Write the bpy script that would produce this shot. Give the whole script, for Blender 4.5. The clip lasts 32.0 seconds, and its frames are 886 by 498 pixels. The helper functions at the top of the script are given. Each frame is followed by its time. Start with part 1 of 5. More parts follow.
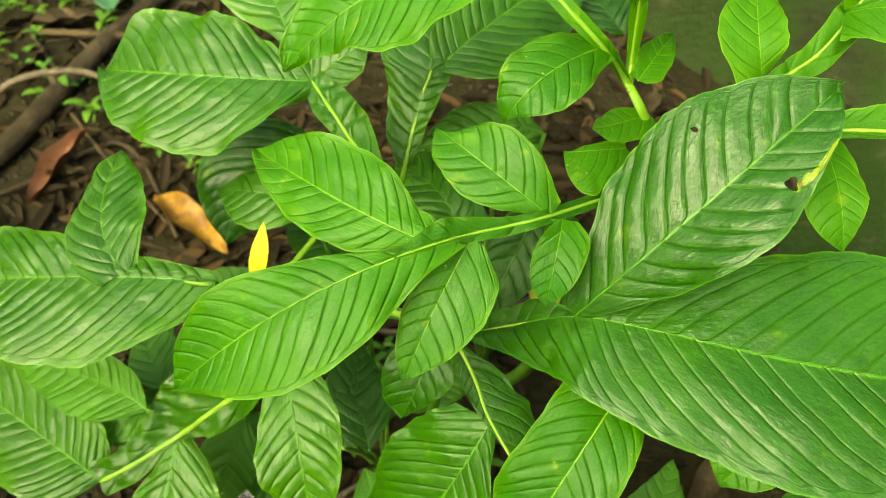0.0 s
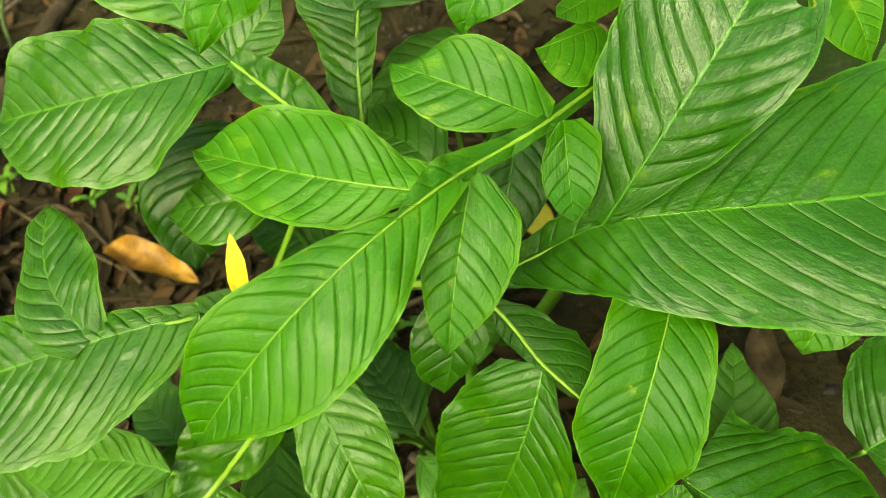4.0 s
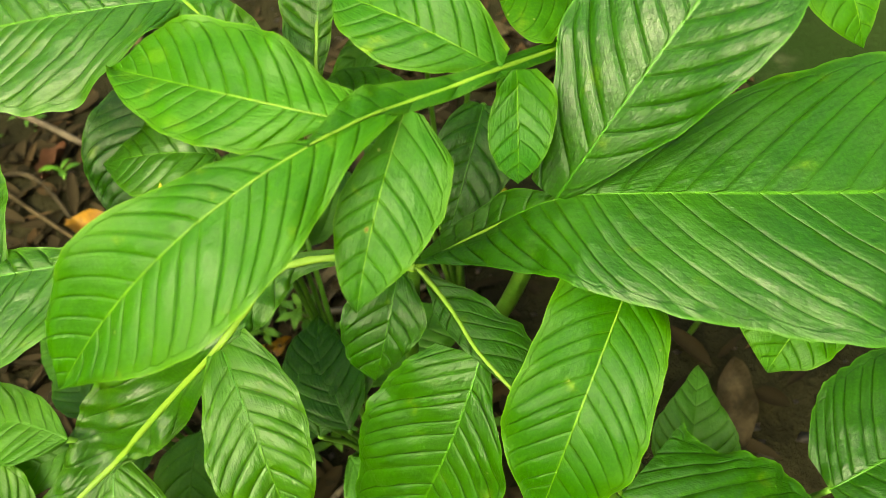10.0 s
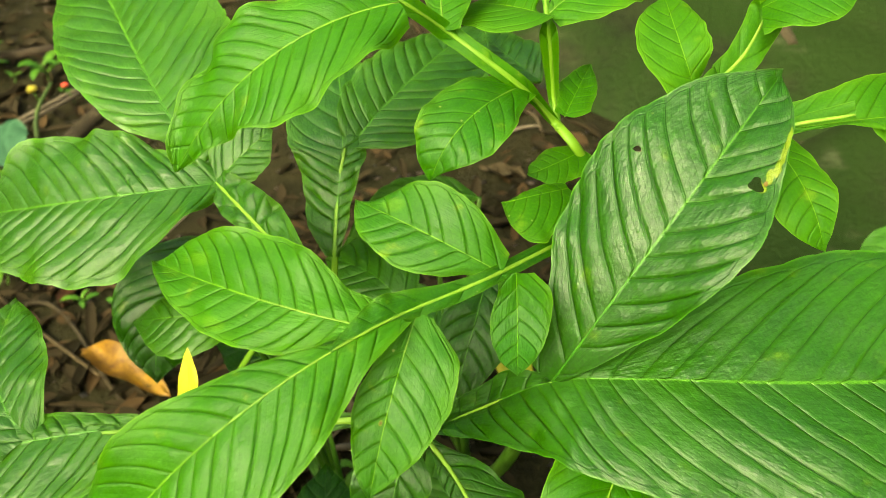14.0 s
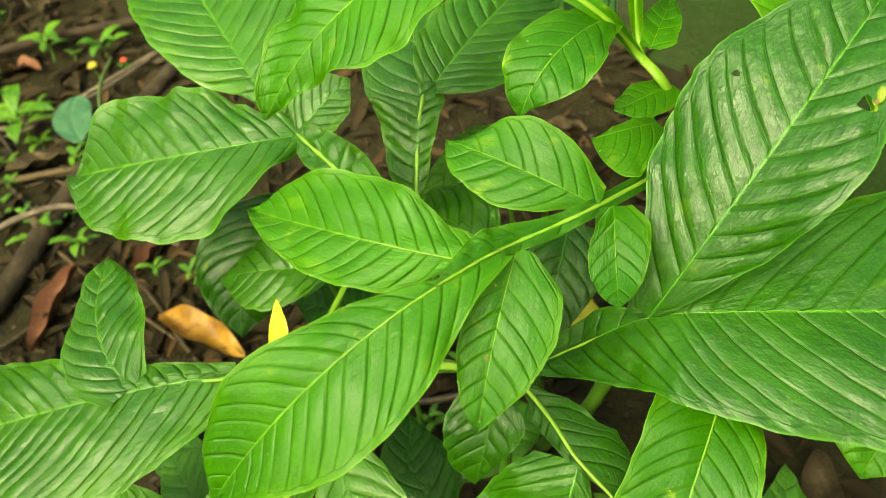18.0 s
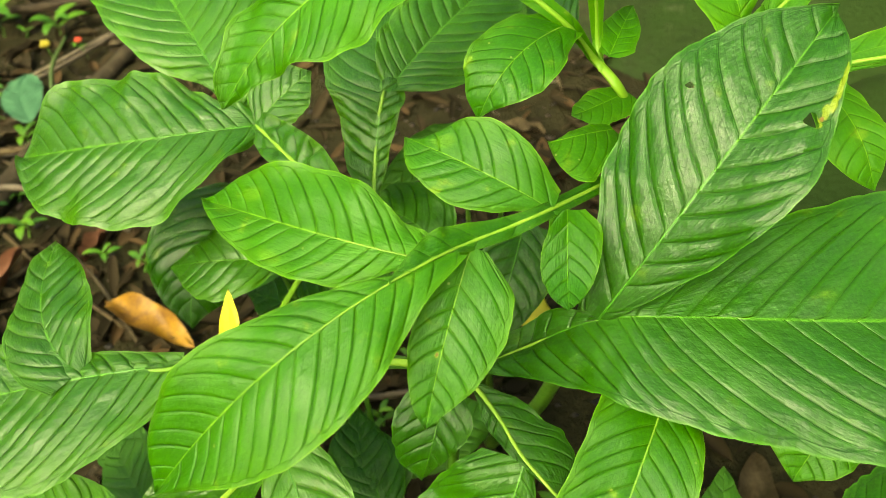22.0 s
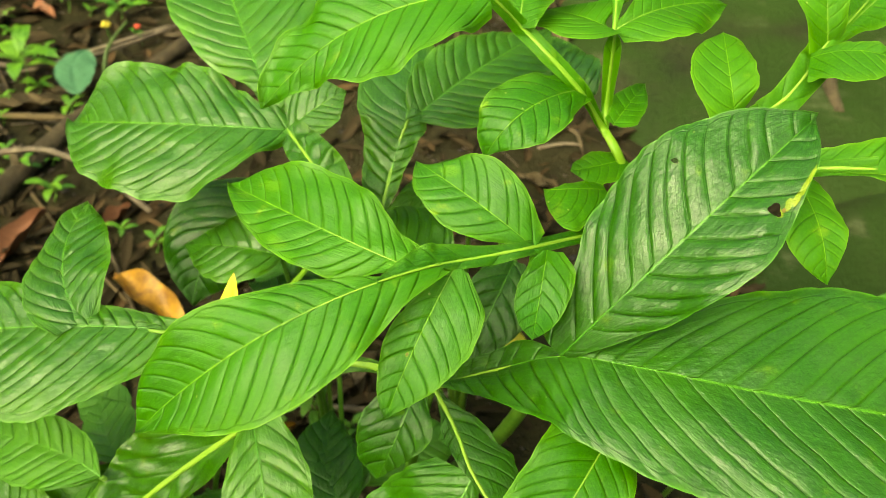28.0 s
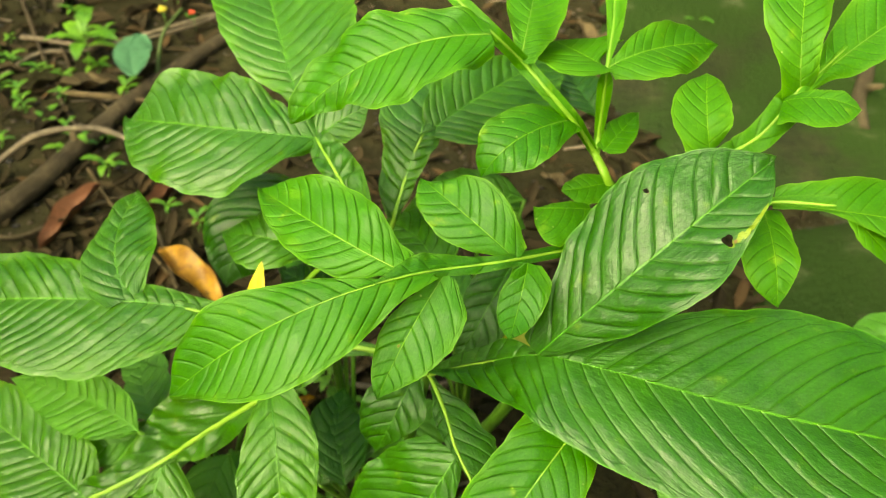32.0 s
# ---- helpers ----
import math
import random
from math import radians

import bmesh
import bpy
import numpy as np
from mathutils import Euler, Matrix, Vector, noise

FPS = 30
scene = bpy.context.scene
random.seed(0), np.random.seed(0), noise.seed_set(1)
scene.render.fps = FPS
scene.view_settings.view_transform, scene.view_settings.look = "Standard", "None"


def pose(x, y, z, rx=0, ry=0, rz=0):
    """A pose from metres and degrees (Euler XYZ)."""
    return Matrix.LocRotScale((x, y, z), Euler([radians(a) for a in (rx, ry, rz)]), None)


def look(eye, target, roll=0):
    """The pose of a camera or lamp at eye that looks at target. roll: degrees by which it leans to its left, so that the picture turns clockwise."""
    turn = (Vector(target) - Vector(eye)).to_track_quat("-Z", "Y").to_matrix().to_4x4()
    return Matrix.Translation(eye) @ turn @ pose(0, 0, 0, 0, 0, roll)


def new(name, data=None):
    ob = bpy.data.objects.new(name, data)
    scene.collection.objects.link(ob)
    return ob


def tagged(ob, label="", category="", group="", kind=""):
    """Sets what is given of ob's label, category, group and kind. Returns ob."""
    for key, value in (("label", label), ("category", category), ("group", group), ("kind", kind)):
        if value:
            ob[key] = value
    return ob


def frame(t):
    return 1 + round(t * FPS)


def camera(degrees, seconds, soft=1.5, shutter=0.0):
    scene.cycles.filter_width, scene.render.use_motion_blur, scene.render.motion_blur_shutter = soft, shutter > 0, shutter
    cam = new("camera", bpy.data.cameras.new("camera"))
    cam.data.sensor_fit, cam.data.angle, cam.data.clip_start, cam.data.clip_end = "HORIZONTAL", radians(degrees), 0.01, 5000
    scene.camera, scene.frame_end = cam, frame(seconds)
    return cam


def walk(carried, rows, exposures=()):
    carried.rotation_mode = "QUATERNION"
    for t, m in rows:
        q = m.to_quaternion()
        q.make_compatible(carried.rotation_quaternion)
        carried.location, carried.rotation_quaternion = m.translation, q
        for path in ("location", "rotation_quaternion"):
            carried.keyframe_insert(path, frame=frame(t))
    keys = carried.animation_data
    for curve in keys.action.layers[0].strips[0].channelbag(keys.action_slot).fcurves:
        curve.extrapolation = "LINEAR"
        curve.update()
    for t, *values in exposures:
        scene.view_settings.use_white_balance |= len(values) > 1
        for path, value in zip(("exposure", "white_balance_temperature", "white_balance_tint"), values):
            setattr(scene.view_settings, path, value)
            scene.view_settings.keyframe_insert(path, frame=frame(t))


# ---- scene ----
cam = camera(60.0, 32.0, soft=0.75)
# a small lens opening, sharp on the leaves
cam.data.dof.use_dof, cam.data.dof.focus_distance, cam.data.dof.aperture_fstop = True, 0.45, 9.5
PATH = [
    (0.0, 0.0000, -0.0000, 0.9100, 40.00, -0.00, -0.00),
    (0.5, 0.0098, -0.0064, 0.9054, 40.38, 0.84, -0.98),
    (1.0, 0.0150, -0.0078, 0.8926, 39.69, 0.59, -1.09),
    (1.5, 0.0009, -0.0066, 0.8784, 37.84, 1.59, -3.82),
    (2.0, -0.0043, -0.0062, 0.8706, 37.24, 5.85, -8.85),
    (2.5, -0.0143, -0.0061, 0.8787, 36.72, 10.10, -12.59),
    (4.5, -0.0236, 0.0808, 0.8303, 35.47, 8.58, -15.90),
    (5.0, 0.0062, 0.1259, 0.7879, 35.22, 8.75, -16.04),
    (5.5, 0.0163, 0.1340, 0.7768, 35.17, 8.67, -16.14),
    (6.0, 0.0152, 0.1352, 0.7691, 35.27, 8.72, -16.21),
    (6.5, 0.0090, 0.1307, 0.7423, 35.21, 8.51, -15.95),
    (7.0, -0.0040, 0.1073, 0.7220, 34.82, 6.86, -16.17),
    (7.5, -0.0057, 0.0890, 0.7182, 34.42, 6.20, -15.94),
    (8.0, -0.0039, 0.0575, 0.7039, 34.15, 6.48, -15.30),
    (8.5, -0.0107, 0.0363, 0.7058, 34.35, 6.05, -14.93),
    (9.0, -0.0158, 0.0239, 0.7057, 34.57, 5.58, -11.98),
    (9.5, -0.0123, 0.0197, 0.7460, 36.95, 5.48, -11.14),
    (10.0, 0.0038, 0.0267, 0.7926, 39.16, 5.44, -10.99),
    (10.5, 0.0073, 0.0361, 0.8042, 40.06, 5.37, -10.71),
    (11.0, 0.0020, 0.0390, 0.8023, 40.19, 5.29, -10.97),
    (11.5, 0.0019, 0.0418, 0.8080, 41.90, 5.59, -10.04),
    (12.0, 0.0083, 0.0502, 0.8375, 44.34, 5.91, -9.65),
    (12.5, 0.0163, 0.0554, 0.8531, 46.90, 5.44, -9.58),
    (13.0, 0.0201, 0.0493, 0.8567, 47.25, 4.94, -9.92),
    (13.5, 0.0214, 0.0389, 0.8535, 47.51, 5.51, -10.19),
    (14.0, 0.0081, 0.0300, 0.8548, 47.01, 5.09, -10.26),
    (14.5, -0.0054, 0.0249, 0.8527, 46.59, 5.08, -10.30),
    (16.5, -0.0060, 0.0226, 0.8480, 46.48, 5.13, -10.21),
    (17.0, -0.0132, 0.0190, 0.8444, 45.75, 5.56, -9.28),
    (17.5, -0.0180, 0.0180, 0.8457, 45.18, 5.83, -8.66),
    (18.0, -0.0208, 0.0254, 0.8443, 44.74, 8.94, -9.09),
    (18.5, -0.0206, 0.0296, 0.8394, 45.42, 9.11, -9.94),
    (19.0, -0.0276, 0.0341, 0.8173, 44.97, 6.94, -10.32),
    (19.5, -0.0401, 0.0328, 0.8302, 44.81, 6.19, -10.09),
    (20.0, -0.0361, 0.0349, 0.8321, 44.49, 6.06, -10.00),
    (20.5, -0.0275, 0.0367, 0.8396, 44.54, 5.92, -10.11),
    (21.0, -0.0594, 0.0039, 0.8233, 43.39, 6.49, -9.86),
    (21.5, -0.0321, 0.0230, 0.8381, 43.91, 5.75, -9.77),
    (22.0, -0.0200, 0.0235, 0.8467, 44.39, 5.18, -9.93),
    (22.5, -0.0217, 0.0211, 0.8363, 44.88, 3.03, -8.99),
    (23.0, -0.0237, 0.0267, 0.8328, 45.29, -0.01, -6.66),
    (23.5, -0.0209, 0.0148, 0.8689, 46.57, -1.44, -3.91),
    (24.0, -0.0187, 0.0045, 0.8930, 47.68, -1.61, -2.48),
    (24.5, -0.0139, -0.0018, 0.8986, 48.29, -1.92, -2.16),
    (25.0, -0.0107, -0.0114, 0.8987, 48.59, -2.02, -2.04),
    (25.5, -0.0059, -0.0185, 0.8961, 48.62, -2.02, -2.14),
    (27.5, -0.0037, -0.0238, 0.8724, 48.02, -1.88, -2.40),
    (28.0, -0.0126, -0.0219, 0.8687, 47.84, -1.81, -2.29),
    (28.5, -0.0171, -0.0174, 0.8656, 47.71, -2.38, -1.96),
    (29.0, -0.0105, -0.0196, 0.8609, 47.36, -2.49, -2.01),
    (29.5, -0.0048, -0.0312, 0.8567, 47.32, -2.59, -2.00),
    (30.0, -0.0078, -0.0359, 0.8591, 47.25, -2.63, -1.86),
    (30.5, -0.0083, -0.0368, 0.8612, 47.14, -2.64, -1.68),
    (31.0, 0.0029, -0.0482, 0.8812, 46.43, -1.67, 0.47),
    (31.5, 0.0117, -0.0437, 0.8950, 45.89, -1.37, 1.68),
    (32.0, 0.0138, -0.0643, 0.9318, 46.40, -2.32, 2.11),
]
walk(cam, [(t, pose(x, y, z, rx, ry, rz)) for t, x, y, z, rx, ry, rz in PATH],
     exposures=[(0.0, 2.04, 8500, -8), (3.0, 2.0, 8400, -8), (5.0, 1.82, 8250, -8), (7.0, 1.82, 8250, -8), (9.0, 2.0, 8400, -8), (11.0, 1.99, 8250, -8), (16.0, 2.02, 8250, -8), (23.0, 2.03, 8300, -8), (32.0, 2.06, 8550, -8)])

# ---- world and light: soft daylight under an open, hazy sky ----
world = bpy.data.worlds.new("sky")
scene.world = world
world.use_nodes = True
wn = world.node_tree.nodes
sky = wn.new("ShaderNodeTexSky")
sky.sky_type, sky.sun_disc = "NISHITA", False
sky.sun_elevation, sky.sun_rotation = radians(43), radians(217)
sky.air_density, sky.dust_density = 1.0, 9.0
world.node_tree.links.new(sky.outputs[0], wn["Background"].inputs[0])
wn["Background"].inputs[1].default_value = 0.15  # soft sky, the main light
sun = new("sun", bpy.data.lights.new("sun", "SUN"))
sun.data.energy, sun.data.angle, sun.data.color = 1.5, radians(55), (1.0, 0.95, 0.80)
sun.matrix_world = look((-1.5, -2.0, 2.3), (0, 0, 0))


# ---- materials ----
def nodes(name):
    m = bpy.data.materials.new(name)
    m.use_nodes = True
    t = m.node_tree
    return m, t, t.nodes["Principled BSDF"], t.nodes["Material Output"]


def node(t, kind, **values):
    n = t.nodes.new(kind)
    for key, value in values.items():
        if key in n.inputs:
            n.inputs[key].default_value = value
    return n


def maths(t, op, a, b=0.0, c=0.0):
    n = t.nodes.new("ShaderNodeMath")
    n.operation = op
    for i, v in enumerate((a, b, c)):
        if isinstance(v, (int, float)):
            n.inputs[i].default_value = v
        else:
            t.links.new(v, n.inputs[i])
    return n.outputs[0]


def mixed(t, fac, a, b):
    n = t.nodes.new("ShaderNodeMix")
    n.data_type = "RGBA"
    for socket, v in ((n.inputs[0], fac), (n.inputs[6], a), (n.inputs[7], b)):
        if isinstance(v, tuple):
            socket.default_value = (*v, 1) if len(v) == 3 else v
        elif isinstance(v, float):
            socket.default_value = v
        else:
            t.links.new(v, socket)
    return n.outputs[2]


def smooth(t, v, lo, hi):
    n = t.nodes.new("ShaderNodeMapRange")
    n.interpolation_type = "SMOOTHSTEP"
    n.inputs[1].default_value, n.inputs[2].default_value = lo, hi
    t.links.new(v, n.inputs[0])
    return n.outputs[0]


def noise_of(t, scale, detail=4.0, rough=0.55, coord=None):
    n = node(t, "ShaderNodeTexNoise", Scale=scale, Detail=detail, Roughness=rough)
    t.links.new(coord if coord else node(t, "ShaderNodeTexCoord").outputs["Object"], n.inputs["Vector"])
    return n.outputs["Fac"]


def leaf_material(name, deep, light, vein, edge, groove, rough, thin, spots, ripe, gloss, wrinkled):
    """Leaf skin. uv "leaf": along, across; uv "vein": count of side veins, distance from the midrib (1 at the edge)."""
    m, t, b, out = nodes(name)
    vn = t.nodes.new("ShaderNodeUVMap")
    vn.uv_map = "vein"
    sep = t.nodes.new("ShaderNodeSeparateXYZ")
    t.links.new(vn.outputs[0], sep.inputs[0])
    phase, across = sep.outputs[0], sep.outputs[1]
    info = t.nodes.new("ShaderNodeObjectInfo").outputs["Random"]
    big, small = noise_of(t, 22.0), noise_of(t, 160.0, 3.0)
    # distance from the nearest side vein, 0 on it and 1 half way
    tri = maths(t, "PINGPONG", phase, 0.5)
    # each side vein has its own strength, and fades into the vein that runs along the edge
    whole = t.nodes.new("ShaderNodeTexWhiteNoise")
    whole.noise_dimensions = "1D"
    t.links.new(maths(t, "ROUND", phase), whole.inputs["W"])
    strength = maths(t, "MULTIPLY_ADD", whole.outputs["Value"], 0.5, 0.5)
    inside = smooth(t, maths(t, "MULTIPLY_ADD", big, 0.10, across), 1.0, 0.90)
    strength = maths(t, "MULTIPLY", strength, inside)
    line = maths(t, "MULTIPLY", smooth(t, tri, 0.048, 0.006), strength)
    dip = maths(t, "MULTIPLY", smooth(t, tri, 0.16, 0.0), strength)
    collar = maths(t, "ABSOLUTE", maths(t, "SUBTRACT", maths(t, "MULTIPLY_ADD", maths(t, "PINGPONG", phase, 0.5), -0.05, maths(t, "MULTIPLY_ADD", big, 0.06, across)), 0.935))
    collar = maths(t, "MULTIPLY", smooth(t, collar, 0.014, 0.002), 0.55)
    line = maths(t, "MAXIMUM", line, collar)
    thread = smooth(t, maths(t, "PINGPONG", maths(t, "MULTIPLY_ADD", phase, 3.0, maths(t, "MULTIPLY", small, 0.5)), 0.5), 0.12, 0.0)
    rib = smooth(t, across, 0.02, 0.004)
    rim = smooth(t, across, 0.975, 0.992)
    tone = maths(t, "ADD", maths(t, "MULTIPLY", big, 0.8), maths(t, "MULTIPLY_ADD", info, 0.5, -0.3))
    col = mixed(t, smooth(t, tone, 0.15, 0.75), deep, light)
    col = mixed(t, maths(t, "MULTIPLY", smooth(t, small, 0.45, 0.75), 0.25), col, light)
    col = mixed(t, maths(t, "MULTIPLY", smooth(t, noise_of(t, 95.0, 4.0), 0.42, 0.68), 0.30), col, deep)
    strip = maths(t, "MULTIPLY", smooth(t, tri, 0.12, 0.42), smooth(t, noise_of(t, 30.0, 3.0), 0.44, 0.62))
    col = mixed(t, maths(t, "MULTIPLY", strip, 0.35), col, deep)
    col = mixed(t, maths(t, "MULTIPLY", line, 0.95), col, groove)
    col = mixed(t, maths(t, "MULTIPLY", smooth(t, tri, 0.03, 0.12), maths(t, "MULTIPLY", smooth(t, tri, 0.30, 0.14), 0.22)), col, light)
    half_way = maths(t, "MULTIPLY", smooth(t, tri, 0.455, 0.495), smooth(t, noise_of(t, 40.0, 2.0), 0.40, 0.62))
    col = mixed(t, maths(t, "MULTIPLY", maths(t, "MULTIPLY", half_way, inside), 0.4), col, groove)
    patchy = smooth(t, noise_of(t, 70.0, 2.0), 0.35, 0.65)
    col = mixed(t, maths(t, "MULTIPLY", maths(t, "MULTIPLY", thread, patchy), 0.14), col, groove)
    cell = node(t, "ShaderNodeTexVoronoi", Scale=300.0)
    cell.feature = "DISTANCE_TO_EDGE"
    t.links.new(node(t, "ShaderNodeTexCoord").outputs["Object"], cell.inputs["Vector"])
    net = smooth(t, cell.outputs["Distance"], 0.0, 0.10)
    col = mixed(t, maths(t, "MULTIPLY", maths(t, "SUBTRACT", 1.0, net), 0.05), col, groove)
    col = mixed(t, maths(t, "MULTIPLY", smooth(t, noise_of(t, 520.0, 2.0), 0.42, 0.7), 0.5), col, light)
    pale = maths(t, "MULTIPLY", smooth(t, maths(t, "MULTIPLY_ADD", big, 0.7, across), 0.95, 1.5), ripe)
    col = mixed(t, pale, col, (0.17, 0.40, 0.012))
    # yellowish blotches and a few pin-head spots
    blot = smooth(t, noise_of(t, 64.0, 4.0), 0.62, 0.84)
    col = mixed(t, maths(t, "MULTIPLY", blot, spots), col, (0.30, 0.46, 0.03))
    vor = node(t, "ShaderNodeTexVoronoi", Scale=95.0)
    t.links.new(node(t, "ShaderNodeTexCoord").outputs["Object"], vor.inputs["Vector"])
    pin = maths(t, "MULTIPLY", smooth(t, vor.outputs["Distance"], 0.09, 0.05), smooth(t, big, 0.55, 0.6))
    col = mixed(t, maths(t, "MULTIPLY", pin, spots), col, (0.42, 0.45, 0.12))
    at = t.nodes.new("ShaderNodeAttribute")
    at.attribute_name = "stain"
    st = t.nodes.new("ShaderNodeSeparateXYZ")
    t.links.new(at.outputs["Vector"], st.inputs[0])
    ragged = maths(t, "MULTIPLY_ADD", noise_of(t, 220.0, 3.0), 0.9, -0.45)
    col = mixed(t, smooth(t, maths(t, "ADD", st.outputs[0], maths(t, "MULTIPLY", ragged, smooth(t, st.outputs[0], 0.0, 0.3))), 0.35, 0.75), col, (0.15, 0.22, 0.008))
    col = mixed(t, smooth(t, st.outputs[1], 0.3, 0.8), col, (0.16, 0.09, 0.02))
    col = mixed(t, maths(t, "MULTIPLY", smooth(t, maths(t, "ADD", st.outputs[2], maths(t, "MULTIPLY", ragged, smooth(t, st.outputs[2], 0.0, 0.9))), 0.1, 1.4), 0.38), col, (0.14, 0.34, 0.012))
    near = smooth(t, across, 0.45, 0.03)
    col = mixed(t, maths(t, "MULTIPLY", maths(t, "MULTIPLY", smooth(t, tri, 0.05, 0.0), near), 0.30), col, vein)
    col = mixed(t, rib, col, vein)
    col = mixed(t, maths(t, "MULTIPLY", rim, 0.5), col, edge)
    t.links.new(col, b.inputs["Base Color"])
    worn = noise_of(t, 48.0, 3.0)
    rr = maths(t, "ADD", maths(t, "MULTIPLY_ADD", big, 0.16, rough), maths(t, "MULTIPLY_ADD", smooth(t, worn, 0.3, 0.7), 0.16, -0.06))
    t.links.new(rr, b.inputs["Roughness"])
    b.inputs["Specular IOR Level"].default_value = gloss
    # fine relief: net of veinlets and cell grain
    high = maths(t, "ADD", maths(t, "MULTIPLY", net, 0.035), maths(t, "MULTIPLY", noise_of(t, 190.0, 3.0), 0.5 * wrinkled))
    high = maths(t, "ADD", high, maths(t, "MULTIPLY", noise_of(t, 75.0, 3.0), 2.0 * wrinkled))
    comb = t.nodes.new("ShaderNodeCombineXYZ")
    t.links.new(maths(t, "MULTIPLY", phase, 1.1), comb.inputs[0])
    t.links.new(maths(t, "MULTIPLY", across, 8.0), comb.inputs[1])
    t.links.new(maths(t, "MULTIPLY", info, 40.0), comb.inputs[2])
    wrinkle = node(t, "ShaderNodeTexNoise", Scale=1.0, Detail=3.0, Roughness=0.6)
    t.links.new(comb.outputs[0], wrinkle.inputs["Vector"])
    high = maths(t, "ADD", high, maths(t, "MULTIPLY", wrinkle.outputs["Fac"], 1.6 * wrinkled))
    high = maths(t, "SUBTRACT", high, maths(t, "MULTIPLY", line, 0.5))
    high = maths(t, "SUBTRACT", high, maths(t, "MULTIPLY", dip, 0.3 + 0.4 * wrinkled))
    high = maths(t, "SUBTRACT", high, maths(t, "MULTIPLY", thread, 0.07))
    bump = node(t, "ShaderNodeBump", Strength=0.95, Distance=0.0009)
    t.links.new(high, bump.inputs["Height"])
    t.links.new(bump.outputs[0], b.inputs["Normal"])
    tl = t.nodes.new("ShaderNodeBsdfTranslucent")
    warm = mixed(t, 0.35, col, (0.30, 0.55, 0.02))
    t.links.new(warm, tl.inputs[0])
    mix = t.nodes.new("ShaderNodeMixShader")
    mix.inputs[0].default_value = thin
    t.links.new(b.outputs[0], mix.inputs[1])
    t.links.new(tl.outputs[0], mix.inputs[2])
    t.links.new(mix.outputs[0], out.inputs[0])
    return m


def plain(name, a, b_, scale, rough=0.7, bump=0.4, depth=0.002, spec=0.3):
    m, t, b, out = nodes(name)
    n1, n2 = noise_of(t, scale), noise_of(t, scale * 7, 5.0, 0.65)
    info = t.nodes.new("ShaderNodeObjectInfo").outputs["Random"]
    f = maths(t, "ADD", maths(t, "MULTIPLY", n1, 0.7), maths(t, "MULTIPLY_ADD", n2, 0.4, maths(t, "MULTIPLY_ADD", info, 0.3, -0.2)))
    t.links.new(mixed(t, smooth(t, f, 0.3, 0.75), a, b_), b.inputs["Base Color"])
    b.inputs["Roughness"].default_value = rough
    b.inputs["Specular IOR Level"].default_value = spec
    bp = node(t, "ShaderNodeBump", Strength=bump, Distance=depth)
    t.links.new(maths(t, "ADD", n2, n1), bp.inputs["Height"])
    t.links.new(bp.outputs[0], b.inputs["Normal"])
    return m


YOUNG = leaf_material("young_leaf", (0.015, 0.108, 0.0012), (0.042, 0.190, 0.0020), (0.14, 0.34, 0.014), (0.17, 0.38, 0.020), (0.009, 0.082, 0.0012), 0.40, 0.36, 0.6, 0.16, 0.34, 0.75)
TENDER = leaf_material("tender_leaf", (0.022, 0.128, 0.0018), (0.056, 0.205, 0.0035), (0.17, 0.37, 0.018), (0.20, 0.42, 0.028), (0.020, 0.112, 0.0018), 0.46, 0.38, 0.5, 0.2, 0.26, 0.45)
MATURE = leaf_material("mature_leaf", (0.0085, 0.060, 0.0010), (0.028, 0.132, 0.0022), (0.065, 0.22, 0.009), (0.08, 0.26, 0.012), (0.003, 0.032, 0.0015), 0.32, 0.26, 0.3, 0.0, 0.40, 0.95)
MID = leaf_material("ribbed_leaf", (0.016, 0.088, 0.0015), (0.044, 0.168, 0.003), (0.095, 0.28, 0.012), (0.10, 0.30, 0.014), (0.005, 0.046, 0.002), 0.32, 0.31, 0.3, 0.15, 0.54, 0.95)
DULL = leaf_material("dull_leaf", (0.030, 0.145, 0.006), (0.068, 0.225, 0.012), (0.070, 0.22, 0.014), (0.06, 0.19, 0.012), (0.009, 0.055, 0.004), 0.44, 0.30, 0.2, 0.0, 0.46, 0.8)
RIB_YOUNG = plain("young_rib", (0.104, 0.228, 0.015), (0.160, 0.288, 0.028), 60, 0.5, 0.2, 0.0006, 0.3)
RIB_MATURE = plain("mature_rib", (0.036, 0.16, 0.006), (0.072, 0.24, 0.012), 60, 0.45, 0.2, 0.0006, 0.4)
STEM = plain("leaf_stalk", (0.050, 0.15, 0.014), (0.11, 0.25, 0.030), 40, 0.45, 0.3, 0.001, 0.4)
SOIL = plain("damp_soil", (0.010, 0.0095, 0.0045), (0.032, 0.029, 0.013), 14, 0.95, 0.9, 0.01, 0.06)
LITTER = plain("dead_leaf", (0.022, 0.017, 0.008), (0.088, 0.066, 0.034), 30, 0.8, 0.5, 0.002, 0.12)
BARK = plain("bark", (0.034, 0.026, 0.012), (0.130, 0.100, 0.054), 26, 0.85, 1.0, 0.006)
TWIG = plain("dry_twig", (0.07, 0.055, 0.036), (0.19, 0.155, 0.105), 50, 0.7, 0.4, 0.001)
ORANGE = plain("orange_dead_leaf", (0.080, 0.032, 0.010), (0.34, 0.185, 0.014), 28, 0.5, 0.4, 0.001)
YELLOW = plain("yellow_leaf", (0.38, 0.34, 0.02), (0.54, 0.48, 0.04), 30, 0.45, 0.3, 0.001, 0.4)
WEED = plain("weed_leaf", (0.030, 0.105, 0.006), (0.085, 0.200, 0.012), 50, 0.5, 0.3, 0.001)
